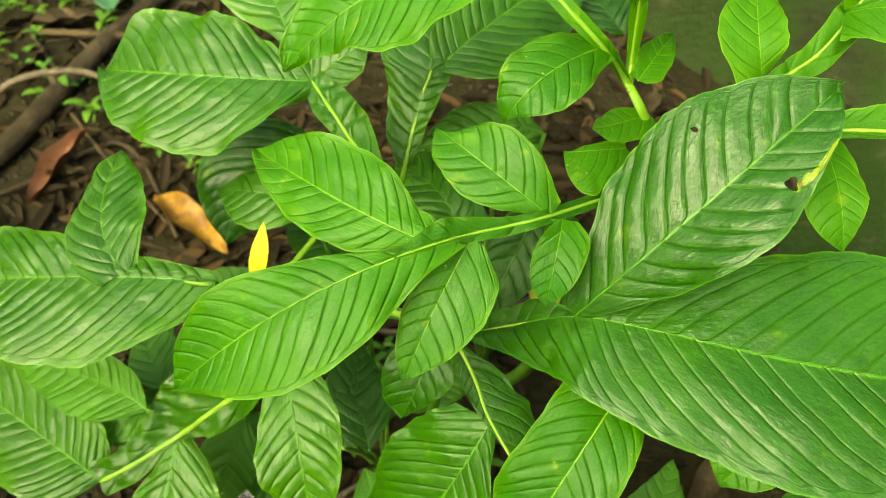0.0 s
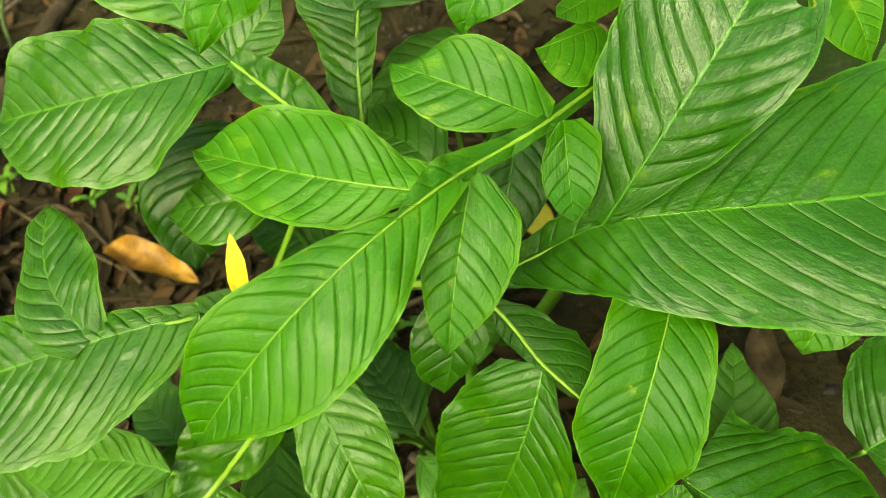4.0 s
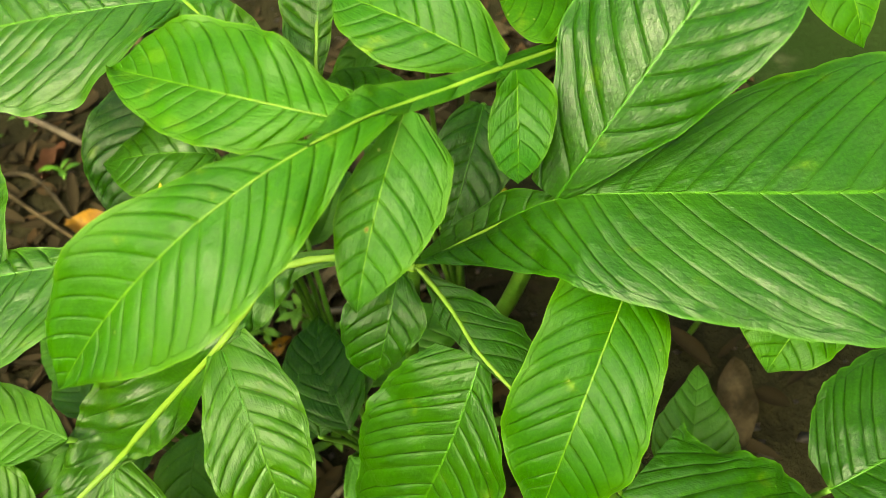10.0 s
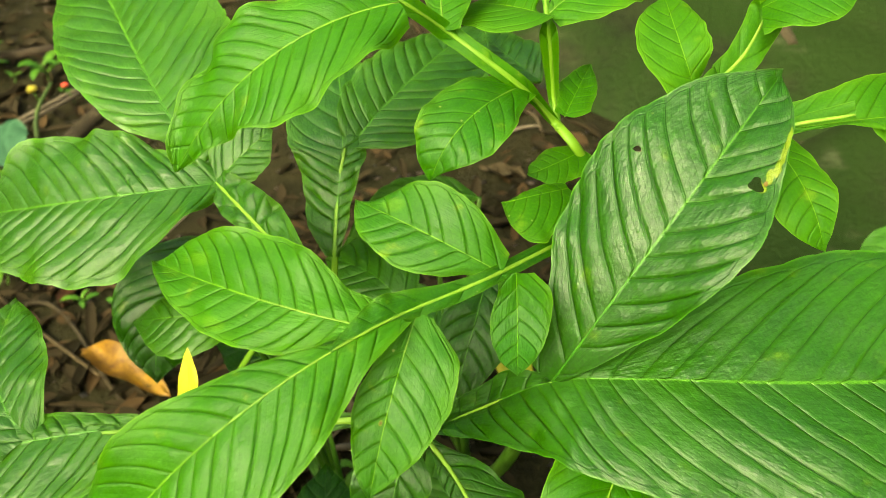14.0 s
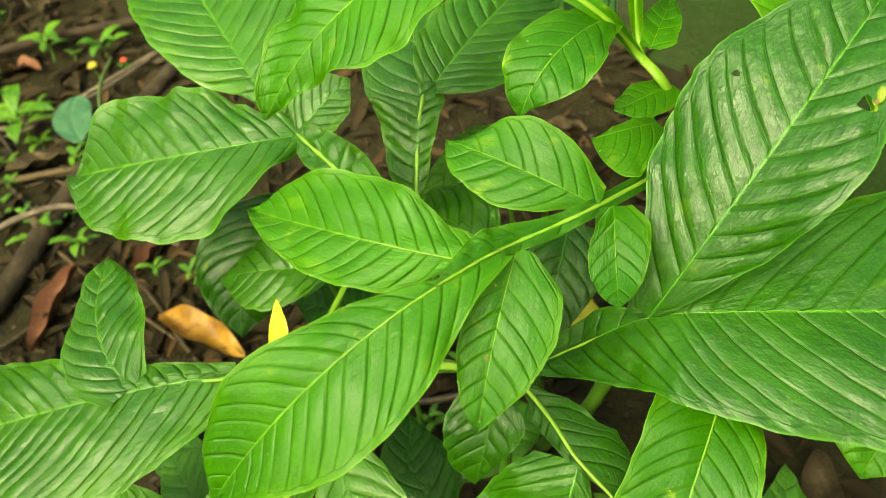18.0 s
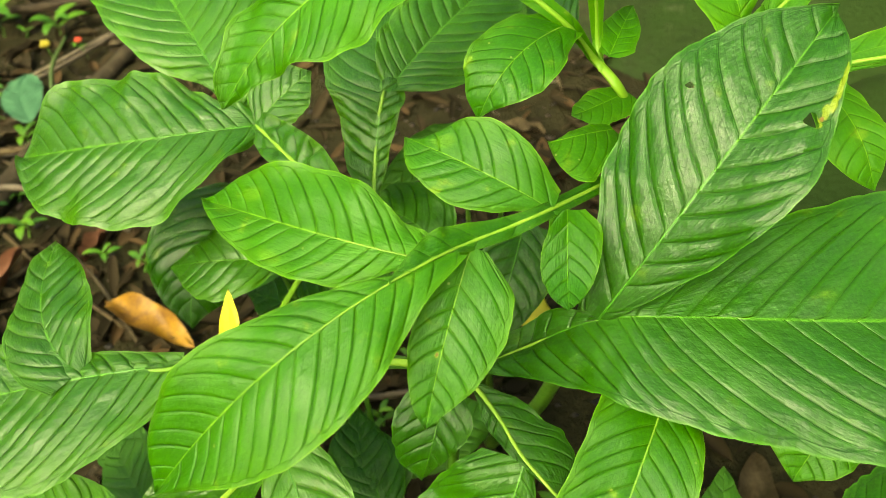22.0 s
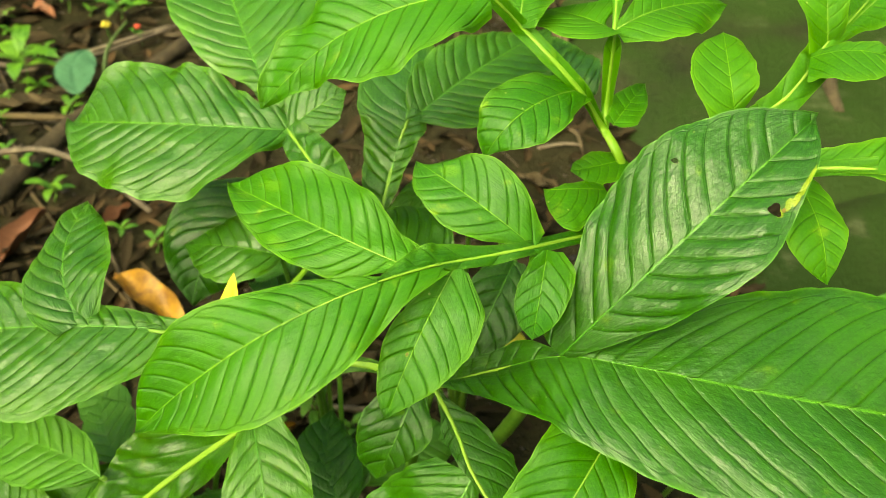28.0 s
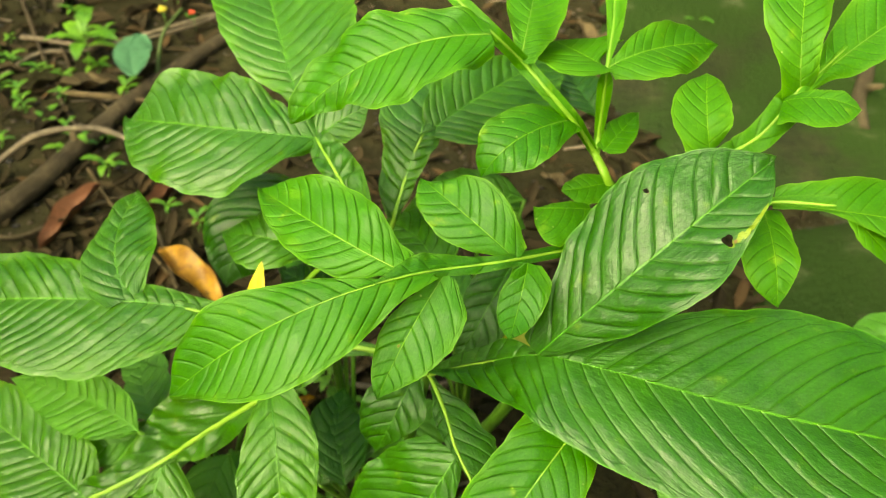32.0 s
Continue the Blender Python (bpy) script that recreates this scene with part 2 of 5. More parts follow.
TEAL = plain("bluish_leaf", (0.018, 0.072, 0.030), (0.040, 0.120, 0.055), 30, 0.65, 0.3, 0.001)
OLIVE = plain("olive_stem", (0.022, 0.050, 0.008), (0.055, 0.095, 0.018), 40, 0.6, 0.3, 0.001)
RUST = plain("rusty_dead_leaf", (0.070, 0.030, 0.014), (0.190, 0.085, 0.045), 24, 0.6, 0.5, 0.002, 0.2)
DARK_WOOD = plain("dark_wet_wood", (0.014, 0.010, 0.005), (0.052, 0.037, 0.019), 26, 0.8, 0.9, 0.005)


def stone_material():
    """Damp grey-brown stone with green moss in patches and a few pale worn places."""
    m, t, b, out = nodes("mossy_stone")
    big, small, fine = noise_of(t, 3.2), noise_of(t, 11.0, 5.0), noise_of(t, 60.0, 5.0, 0.65)
    col = mixed(t, smooth(t, maths(t, "MULTIPLY_ADD", fine, 0.5, maths(t, "MULTIPLY", small, 0.5)), 0.35, 0.65), (0.007, 0.008, 0.003), (0.026, 0.029, 0.011))
    col = mixed(t, smooth(t, maths(t, "MULTIPLY_ADD", fine, 0.25, big), 0.42, 0.64), col, (0.012, 0.028, 0.003))
    col = mixed(t, maths(t, "MULTIPLY", smooth(t, maths(t, "MULTIPLY_ADD", fine, 0.3, small), 0.74, 0.92), 0.7), col, (0.060, 0.070, 0.032))
    t.links.new(col, b.inputs["Base Color"])
    b.inputs["Roughness"].default_value = 0.75
    b.inputs["Specular IOR Level"].default_value = 0.15
    bp = node(t, "ShaderNodeBump", Strength=0.9, Distance=0.006)
    t.links.new(maths(t, "ADD", fine, small), bp.inputs["Height"])
    t.links.new(bp.outputs[0], b.inputs["Normal"])
    return m


STONE = stone_material()


# ---- building blocks ----
def part(name, verts, faces, material, parent=None, label="", uvs=()):
    me = bpy.data.meshes.new(name)
    me.from_pydata([tuple(v) for v in verts], [], faces)
    if material:
        me.materials.append(material)
    if len(me.polygons):
        me.polygons.foreach_set("use_smooth", [True] * len(me.polygons))
    loops = np.empty(len(me.loops), dtype=np.int32)
    me.loops.foreach_get("vertex_index", loops)
    for uv_name, values in uvs:
        layer = me.uv_layers.new(name=uv_name)
        layer.data.foreach_set("uv", np.asarray(values, dtype=np.float32)[loops].ravel())
    me.update()
    ob = new(name, me)
    ob.parent = parent
    if label:
        tagged(ob, label)
    return ob


def thing(name, label, category, place=(0, 0, 0), group="", kind=""):
    ob = new(name)
    ob.empty_display_size = 0.02
    ob.location = place
    return tagged(ob, label, category, group, kind)


def local(parent, p):
    return p - np.array(parent.location) if parent else p


def grid_faces(nu, nv):
    return [(i * nv + j, i * nv + j + 1, (i + 1) * nv + j + 1, (i + 1) * nv + j) for i in range(nu - 1) for j in range(nv - 1)]


def curve_through(points, n):
    """A smooth curve through a few places (Catmull-Rom)."""
    p = np.array(points, float)
    p = np.vstack([2 * p[0] - p[1], p, 2 * p[-1] - p[-2]])
    out = []
    spans = len(p) - 3
    for s in np.linspace(0, spans - 1e-6, n):
        i = int(s)
        f = s - i
        a, b, c, d = p[i:i + 4]
        out.append(0.5 * (2 * b + (c - a) * f + (2 * a - 5 * b + 4 * c - d) * f * f + (3 * b - a - 3 * c + d) * f ** 3))
    return np.array(out)


def frames_of(line, up):
    t = np.gradient(line, axis=0)
    t /= np.linalg.norm(t, axis=1)[:, None]
    side = np.cross(t, up)
    side /= np.linalg.norm(side, axis=1)[:, None]
    return t, side, np.cross(side, t)


def tube(name, line, radii, material, parent, label="", sides=8, up=(0.0, 0.0, 1.0), flat=1.0):
    t, s, n = frames_of(line, np.array(up) + 0.001)
    a = np.linspace(0, 2 * np.pi, sides, endpoint=False)
    k = len(line)
    ring = np.cos(a)[None, :, None] * s[:, None, :] + flat * np.sin(a)[None, :, None] * n[:, None, :]
    v = (line[:, None, :] + ring * np.asarray(radii)[:, None, None]).reshape(-1, 3)
    f = [(i * sides + j, i * sides + (j + 1) % sides, (i + 1) * sides + (j + 1) % sides, (i + 1) * sides + j) for i in range(k - 1) for j in range(sides)]
    f += [tuple(range(sides))[::-1], tuple((k - 1) * sides + j for j in range(sides))]
    return part(name, local(parent, v), f, material, parent, label)


LEAF_RNG = np.random.RandomState(7)
STATIONS = (0.0, 0.15, 0.35, 0.55, 0.75, 0.92, 1.0)


def half_width(widths, u, at):
    """A smooth outline through the half widths of a blade at those places along it, 0 at the tip."""
    x, w = np.array(at), np.array((*widths, 0.0))
    slope = np.gradient(w, x)
    i = np.clip(np.searchsorted(x, u, "right") - 1, 0, len(x) - 2)
    h = x[i + 1] - x[i]
    f = (u - x[i]) / h
    y = (1 + 2 * f) * (1 - f) ** 2 * w[i] + f * (1 - f) ** 2 * h * slope[i] + f * f * (3 - 2 * f) * w[i + 1] - f * f * (1 - f) * h * slope[i + 1]
    return np.maximum(y, 0.0)


def leaflet(plant, skin, base, mid, tip, left, right, roll=0.0, peak=0.48, blunt=0.8, fold=0.22, droop=0.16, veins=0, wave=1.0, base_l=0.0, base_r=0.0, left_shape=None, right_shape=None, holes=(), stains=(), name="leaflet", label="", ribbed=1.0, at=STATIONS):
    """One blade: midrib through base, mid and tip; half widths to the left and right of it; roll lifts its right side (degrees)."""
    r = LEAF_RNG
    b, t = np.array(base, float), np.array(tip, float)
    places = [b, *(np.array(p, float) for p in mid), t] if isinstance(mid, list) else None
    c = None if places else 2 * np.array(mid, float) - 0.5 * (b + t)
    length = np.linalg.norm(t - b)
    wide = isinstance(left, tuple)
    width = max(*left, *right) if wide else max(left, right)
    count = veins or int(np.clip(round(length / (0.0112 if skin in (YOUNG, TENDER) else 0.0138)), 6, 22))
    nu = int(np.clip(count * 14, 60, 300))
    slant = 0.86 * width / length
    nv = 2 * int(np.clip(round(9 * count * slant * 1.4), 12, 40)) + 1
    # the tip is drawn out a little to a point
    u = np.linspace(0, 1, nu)
    line = curve_through(places, nu) if places else ((1 - u) ** 2)[:, None] * b + (2 * u * (1 - u))[:, None] * c + (u ** 2)[:, None] * t
    axis = (t - b) / length
    side0 = np.cross(axis, (0, 0, 1.0))
    side0 /= np.linalg.norm(side0)
    up0 = np.cross(side0, axis)
    a = radians(roll)
    up = up0 * math.cos(a) - side0 * math.sin(a)
    tan, side, nor = frames_of(line, up)
    wob = r.uniform(0, 6, 2)
    end = np.clip((u - 0.80) / 0.20, 0, 1)

    def outline(at, full):
        fall = full * (1 - at) / at
        y = u ** full * (1 - u) ** fall / (at ** full * (1 - at) ** fall)
        y = y * (1 + 0.014 * np.sin(u * 19 + wob[0]) + 0.010 * np.sin(u * 43 + wob[1]))
        if wide:
            return 1 + 0.010 * np.sin(u * 19 + wob[0]) + 0.008 * np.sin(u * 43 + wob[1]), 0.0
        return y * (1 - (0.34 if full > 0.56 else 0.08) * end * end * (3 - 2 * end)), at

    sides = [outline(*(left_shape or (peak, blunt))), outline(*(right_shape or (peak, blunt)))]
    v = np.linspace(-1, 1, nv)
    v = np.sign(v) * np.abs(v) ** 0.9
    verts, uv, vein = [], [], []
    offs = r.uniform(0, 1, 2)
    w1, w2, w3 = r.uniform(0, 6, 3)
    jit = [r.uniform(-0.21, 0.21, count + 8) for _ in range(2)]
    bend = r.uniform(-0.25, 0.25)
    size = [r.uniform(0.55, 1.35, count + 8) for _ in range(2)]
    relief = (0.0009 if skin is YOUNG else 0.0006 if skin is TENDER else 0.0018) * ribbed * min(1.0, length / 0.12)
    pucker = [(r.uniform(0, 6), r.uniform(0, 6.28), r.uniform(45, 330)) for _ in range(9)]
    ragged = [np.interp(u, np.linspace(0, 1, 2 * count), r.uniform(-1, 1, 2 * count)) for _ in range(2)]
    for j, x in enumerate(v):
        k = 1 if x >= 0 else 0
        ax = abs(x)
        foot = base_r if k else base_l
        shape, top = sides[k]
        if wide:
            half = half_width(right if k else left, u, at) * shape
        else:
            half = (right if k else left) * np.where(u < top, foot + (1 - foot) * shape, shape)
        lead = half * ax / length
        ph = count * (u - 0.74 * lead - 0.30 * lead * ax ** 2) + offs[k]
        ph = ph + np.interp(ph, np.arange(-4, count + 4), jit[k])
        hump = np.abs(np.sin(np.pi * ph)) ** (0.38 if skin in (YOUNG, TENDER) else 0.5) * np.interp(np.floor(ph), np.arange(-4, count + 4), size[k])
        hump = hump + 0.05 * np.sin(np.pi * (2 * ph + 0.4 * np.sin(7 * u + 3 * ax)))
        mask = min(1.0, ax * 5) * (1 - 0.55 * ax ** 6) * np.minimum(1, np.minimum(u * (12 if wide else 6), (1 - u) * 7))
        z = fold * half * ax - droop * half * ax * ax + relief * (hump - 0.5) * mask * (0.85 + 0.3 * np.sin(u * 9 + 4 * x + w2))
        z += wave * (0.0016 if length > 0.13 else 0.0007) * ax ** 3 * (np.sin(u * 17 + w1 + 2 * k) + 0.6 * np.sin(u * 37 + w2 + 3 * k)) * min(1.0, width / 0.03)
        z += min(1.0, (length / 0.15) ** 2) * (0.004 * ax * np.sin(u * 6 + w3 + bend * x * 4) + 0.0016 * ax * np.sin(u * 12 + 5 * x + w1))
        px, py = u * length, half * x
        for p0, turn, rate in pucker:
            z += (0.030 if skin in (YOUNG, TENDER) else 0.038) / rate * min(1.0, length / 0.12) * min(1.0, ax * 4) * np.sin(p0 + rate * (px * math.cos(turn) + py * math.sin(turn)))
        half = half * (1 + ((0.010 if skin in (YOUNG, TENDER) else 0.016) * (hump - 0.5) + (0.006 if skin in (YOUNG, TENDER) else 0.014) * ragged[k]) * ax ** 4 * min(1.0, width / 0.03))
        q = line + side * (half * x)[:, None] + nor * z[:, None]
        verts.append(q)
        uv.append(np.stack([u, np.full(nu, 0.5 + 0.5 * x)], 1))
        vein.append(np.stack([ph + 10, np.full(nu, ax)], 1))
    verts = np.stack(verts, 1).reshape(-1, 3)
    uv, vein = np.stack(uv, 1).reshape(-1, 2), np.stack(vein, 1).reshape(-1, 2)
    faces = grid_faces(nu, nv)
    for hu, hv, ru_, rv_ in holes:
        inside = ((uv[:, 0] - hu) / ru_) ** 2 + ((uv[:, 1] * 2 - 1 - hv) / rv_) ** 2 < 1
        faces = [f for f in faces if not inside[list(f)].all()]
        # draw the torn edge smooth: its corners move out to the rim of the hole
        i, j = int(round(hu * (nu - 1))), int(np.argmin(abs(v - hv)))
        at_u, at_v = verts[(i + 2) * nv + j] - verts[(i - 2) * nv + j], verts[i * nv + j + 1] - verts[i * nv + j - 1]
        at_u, at_v = at_u / (4 / (nu - 1)), at_v / (v[j + 1] - v[j - 1])
        for n in np.nonzero(inside)[0]:
            du, dv = uv[n, 0] - hu, uv[n, 1] * 2 - 1 - hv
            turn = math.atan2(dv / rv_, du / ru_)
            out = (0.86 + 0.15 * math.cos(3 * turn + 0.6) + 0.05 * math.sin(5 * turn)) / max(0.2, math.hypot(du / ru_, dv / rv_)) - 1
            verts[n] += out * (du * at_u + dv * at_v)
    ob = part(name, local(plant, verts), faces, skin, plant, label, (("leaf", uv), ("vein", vein)))
    if stains:
        # yellowed and brown places: strength of each, in one attribute
        amount = np.zeros((len(verts), 3), dtype=np.float32)
        for su, sv, ru_, rv_, kind in stains:
            d = ((uv[:, 0] - su) / ru_) ** 2 + ((uv[:, 1] * 2 - 1 - sv) / rv_) ** 2
            amount[:, kind] = np.maximum(amount[:, kind], np.clip(1.5 - d, 0, 1))
        layer = ob.data.attributes.new("stain", "FLOAT_VECTOR", "POINT")
        layer.data.foreach_set("vector", amount.ravel())
    rib = RIB_YOUNG if skin in (YOUNG, TENDER) else RIB_MATURE if skin in (MATURE, MID, DULL) else skin
    ru = np.linspace(0, 1, 24)
    rl = line[np.linspace(0, nu - 1, 24).astype(int)]
    rt, rs, rn = frames_of(rl, up)
    thick = 0.62 * min(1.0, length / 0.16)
    rad = thick * (0.0011 * (1 - ru) ** 1.2 + 0.00025)
    tube("midrib", rl - rn * 0.0002, rad, rib, plant, sides=6, up=up, flat=0.7).parent = ob
    ob.children[0].matrix_parent_inverse = Matrix()
    return ob


def stalk(plant, skin, points, r0, r1, wings=()):
    """A leaf stalk, or the axis of a divided leaf with blade along its left and right side, as wide as wings says at each place."""
    n = 12 * (len(points) - 1)
    line = curve_through(points, n)
    rad = r1 + (r0 - r1) * (1 - np.linspace(0, 1, n)) ** (1.0 if skin is STEM else 2.2)
    if skin is not STEM:
        rad[-3:] *= (0.9, 0.75, 0.5)
    bare = skin is STEM
    axis = tube("leaf_stalk" if bare else "axis", line, rad, STEM if bare else RIB_YOUNG, plant, sides=10, up=(0, 1, 0.1) if bare else (0.05, -0.4, 1), flat=0.9 if bare else 0.55)
    if wings:
        steep = abs(line[-1] - line[0])[2] / np.linalg.norm(line[-1] - line[0])
        t, s, nn = frames_of(line, np.array((0.0, -0.4 - 1.2 * steep, 1.0)))
        u, m = np.linspace(0, 1, n), 23
        lr = curve_through([(*w, 0) for w in wings], n)
        v = np.linspace(-1, 1, m)
        q, ph = [], []
        for x in v:
            half = np.maximum(lr[:, 1] if x >= 0 else lr[:, 0], 0.001)
            ax = abs(x)
            run = np.arange(n) / 11.0 - 1.2 * ax * (half / 0.02)
            z = 0.0003 + 0.16 * half * ax - 0.14 * half * ax * ax + np.minimum(0.0003 if skin in (YOUNG, TENDER) else 0.0007, half * 0.04) * np.abs(np.sin(np.pi * run)) * min(1, ax * 4)
            z = z + np.minimum(0.0024, half * 0.09) * ax * np.sin(u * 5.5 * len(points) + 2 * x)
            if skin is MID:
                z = z + np.minimum(0.0040, half * 0.13) * ax * np.sin(u * 3.1 * len(points) + 5 * x + 1.2)
                z = z + np.minimum(0.0016, half * 0.07) * min(1, ax * 3) * np.sin(2.6 * np.pi * run + 9 * ax)
            q.append(line + s * (half * x)[:, None] + nn * z[:, None])
            ph.append(np.stack([run + 40, np.full(n, ax)], 1))
        q, ph = np.stack(q, 1).reshape(-1, 3), np.stack(ph, 1).reshape(-1, 2)
        part("wing", local(plant, q), grid_faces(n, m), skin, plant, "", (("leaf", ph), ("vein", ph)))
    return axis


# ---- added backdrop: unseen dark ring that blocks low sky and darkens reflections ----
def sky_blocker():
    n, m = 72, 9
    v = []
    for i in range(n + 1):
        a = i / n * 2 * math.pi
        top = 2.5 + 0.9 * noise.noise((math.cos(a) * 2.2, math.sin(a) * 2.2, 2.0)) + 0.5 * noise.noise((math.cos(a) * 7, math.sin(a) * 7, 5.0))
        for j in range(m):
            r = 3.6 + 0.35 * noise.noise((math.cos(a) * 4, math.sin(a) * 4, j * 0.7)) - 0.25 * (j / (m - 1)) ** 2
            v.append((math.cos(a) * r, 0.8 + math.sin(a) * r, top * j / (m - 1) - 0.02))
    inner = len(v)
    v += [(x * 1.12, 0.8 + (y - 0.8) * 1.12, z) for x, y, z in v]
    f = grid_faces(n + 1, m)
    f = f + [tuple(k + inner for k in q[::-1]) for q in f]
    f += [(i * m + m - 1, (i + 1) * m + m - 1, inner + (i + 1) * m + m - 1, inner + i * m + m - 1) for i in range(n)]
    ob = part("backdrop", v, f, plain("dark_backdrop", (0.010, 0.022, 0.006), (0.035, 0.060, 0.016), 5, 0.9, 0.8, 0.05, 0.1))
    return tagged(ob, "unseen dark green ring added to block low sky light", "hedge", kind="structure")


sky_blocker()


# ---- ground ----
def ground_height(x, y):
    return 0.012 * noise.noise((x * 9, y * 9, 0.3)) + 0.03 * noise.noise((x * 2.2, y * 2.2, 4.0))


def ground():
    g = np.concatenate([-np.geomspace(60, 1.6, 14), np.linspace(-1.5, 1.5, 121), np.geomspace(1.6, 60, 14)])
    gy = g + 0.8
    v = [(x, y, ground_height(x, y) if abs(x) < 3 and abs(y - 0.8) < 3 else 0.0) for x in g for y in gy]
    ob = part("ground", v, grid_faces(len(g), len(g)), SOIL)
    return tagged(ob, "dark damp soil strewn with rotting leaves", "ground", kind="structure")


ground()

# ---- the plants ----
bright = thing("arum_plant", "divided bright green leaf with glossy young leaflets on one stalk", "plant", group="divided leaves")
mature = thing("arum_plant", "large dark green divided leaf with deeply veined glossy leaflets", "plant", group="divided leaves")
third = thing("arum_plant", "dark green divided leaf with broad ribbed leaflets, half covered", "plant", group="divided leaves")
bright2 = thing("arum_plant", "bright green hanging leaflet below the large dark leaf", "plant", group="divided leaves")
lower = thing("arum_plant", "low dark green divided leaf near the soil", "plant", group="divided leaves")
shade_a = thing("arum_plant", "low shaded plant with glossy dark green leaves", "plant", group="low plants")
shade_b = thing("arum_plant", "shaded plant with dull green leaves under the bright leaf", "plant", group="low plants")
shade_c = thing("arum_plant", "low plant with greyish green leaves under the larger ones", "plant", group="low plants")
shade_d = thing("arum_plant", "low shaded plant with small ribbed dark leaves", "plant", group="low plants")
shade_e = thing("arum_plant", "small plant with pale grey-green leaves near the soil", "plant", group="low plants")
shade_f = thing("arum_plant", "single dull green leaf beside the mossy stone", "plant", group="low plants")
shade_g = thing("arum_plant", "young upright pointed green leaf on the soil", "plant", group="low plants")
shade_h = thing("arum_plant", "bright green leaflet showing below the large dark leaf", "plant", group="low plants")
shade_i = thing("arum_plant", "broad dull green leaf low over the soil", "plant", group="low plants")
leaflet(bright, YOUNG, (-0.0070, 0.2851, 0.5751), (-0.0597, 0.3100, 0.5841), (-0.1236, 0.3758, 0.5647), (0.0076, 0.0106, 0.0221, 0.0264, 0.0207, 0.0089), (0.0148, 0.0187, 0.0297, 0.034, 0.0278, 0.0115), roll=24, stains=[(0.80, 0.42, 0.05, 0.16, 2), (0.62, -0.75, 0.05, 0.14, 2), (0.9, -0.2, 0.04, 0.3, 2)])
leaflet(bright, YOUNG, (0.0077, 0.2912, 0.5723), (-0.0789, 0.2504, 0.5673), (-0.1617, 0.2333, 0.5005), (0.0074, 0.0174, 0.0351, 0.0432, 0.0343, 0.0116), (0.0015, 0.0034, 0.0154, 0.0261, 0.0305, 0.0195), roll=23)
leaflet(bright, YOUNG, (0.0665, 0.3216, 0.5579), (0.0315, 0.3401, 0.5787), (-0.0041, 0.3771, 0.5822), (0.0061, 0.0084, 0.0183, 0.0234, 0.0206, 0.0121), (0.0113, 0.0181, 0.0258, 0.028, 0.0203, 0.0035), roll=34, stains=[(0.78, 0.35, 0.07, 0.25, 2)])
leaflet(bright, YOUNG, (0.0166, 0.2958, 0.5668), (-0.0053, 0.2593, 0.5453), (-0.0231, 0.2302, 0.5141), (0.0085, 0.0252, 0.0302, 0.0272, 0.0188, 0.0063), (0.0044, 0.0066, 0.014, 0.0172, 0.0137, 0.0067), roll=17, stains=[(0.6, 0.12, 0.018, 0.06, 0), (0.6, 0.12, 0.011, 0.04, 1)])
leaflet(bright, YOUNG, (0.0743, 0.3196, 0.5580), (0.0706, 0.3047, 0.5334), (0.0635, 0.2773, 0.5242), (0.0094, 0.0181, 0.0191, 0.0173, 0.0128, 0.0056), (0.0102, 0.0102, 0.0137, 0.0151, 0.0128, 0.007), roll=5)
leaflet(bright, YOUNG, (0.0408, 0.4519, 0.6601), (-0.0387, 0.4272, 0.6508), (-0.1058, 0.4186, 0.5944), (0.0164, 0.0341, 0.04, 0.0436, 0.0187, 0.0065), (0.0103, 0.0207, 0.032, 0.0353, 0.0304, 0.0126), roll=24, wave=2.4)
leaflet(bright, YOUNG, (0.1093, 0.4479, 0.5928), (0.0649, 0.3990, 0.6059), (0.0405, 0.3873, 0.5785), (0.0128, 0.0168, 0.0244, 0.0252, 0.0169, 0.0045), (0.0126, 0.019, 0.0247, 0.0251, 0.0203, 0.0095), roll=19, wave=1.8)
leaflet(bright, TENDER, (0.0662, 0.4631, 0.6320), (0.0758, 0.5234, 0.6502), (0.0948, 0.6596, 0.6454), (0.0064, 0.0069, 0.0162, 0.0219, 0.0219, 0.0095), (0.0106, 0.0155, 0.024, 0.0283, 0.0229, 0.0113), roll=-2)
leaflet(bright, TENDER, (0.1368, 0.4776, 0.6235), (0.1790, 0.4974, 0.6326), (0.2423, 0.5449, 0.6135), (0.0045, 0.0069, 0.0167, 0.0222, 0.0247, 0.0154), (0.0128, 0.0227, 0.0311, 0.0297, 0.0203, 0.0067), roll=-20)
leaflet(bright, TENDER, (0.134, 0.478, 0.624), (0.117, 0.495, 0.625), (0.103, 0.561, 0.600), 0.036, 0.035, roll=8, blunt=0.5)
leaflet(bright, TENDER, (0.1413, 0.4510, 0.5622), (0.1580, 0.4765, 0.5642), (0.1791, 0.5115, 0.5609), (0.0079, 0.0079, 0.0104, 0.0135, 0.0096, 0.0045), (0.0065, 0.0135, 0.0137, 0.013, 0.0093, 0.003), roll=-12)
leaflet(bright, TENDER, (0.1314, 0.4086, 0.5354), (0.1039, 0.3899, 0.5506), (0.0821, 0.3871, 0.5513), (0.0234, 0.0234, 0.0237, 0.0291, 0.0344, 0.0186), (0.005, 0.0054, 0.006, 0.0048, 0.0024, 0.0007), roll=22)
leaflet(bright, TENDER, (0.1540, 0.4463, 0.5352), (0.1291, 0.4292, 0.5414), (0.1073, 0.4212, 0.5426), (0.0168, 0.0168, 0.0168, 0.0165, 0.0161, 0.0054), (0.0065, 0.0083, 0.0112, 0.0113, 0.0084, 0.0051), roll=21)
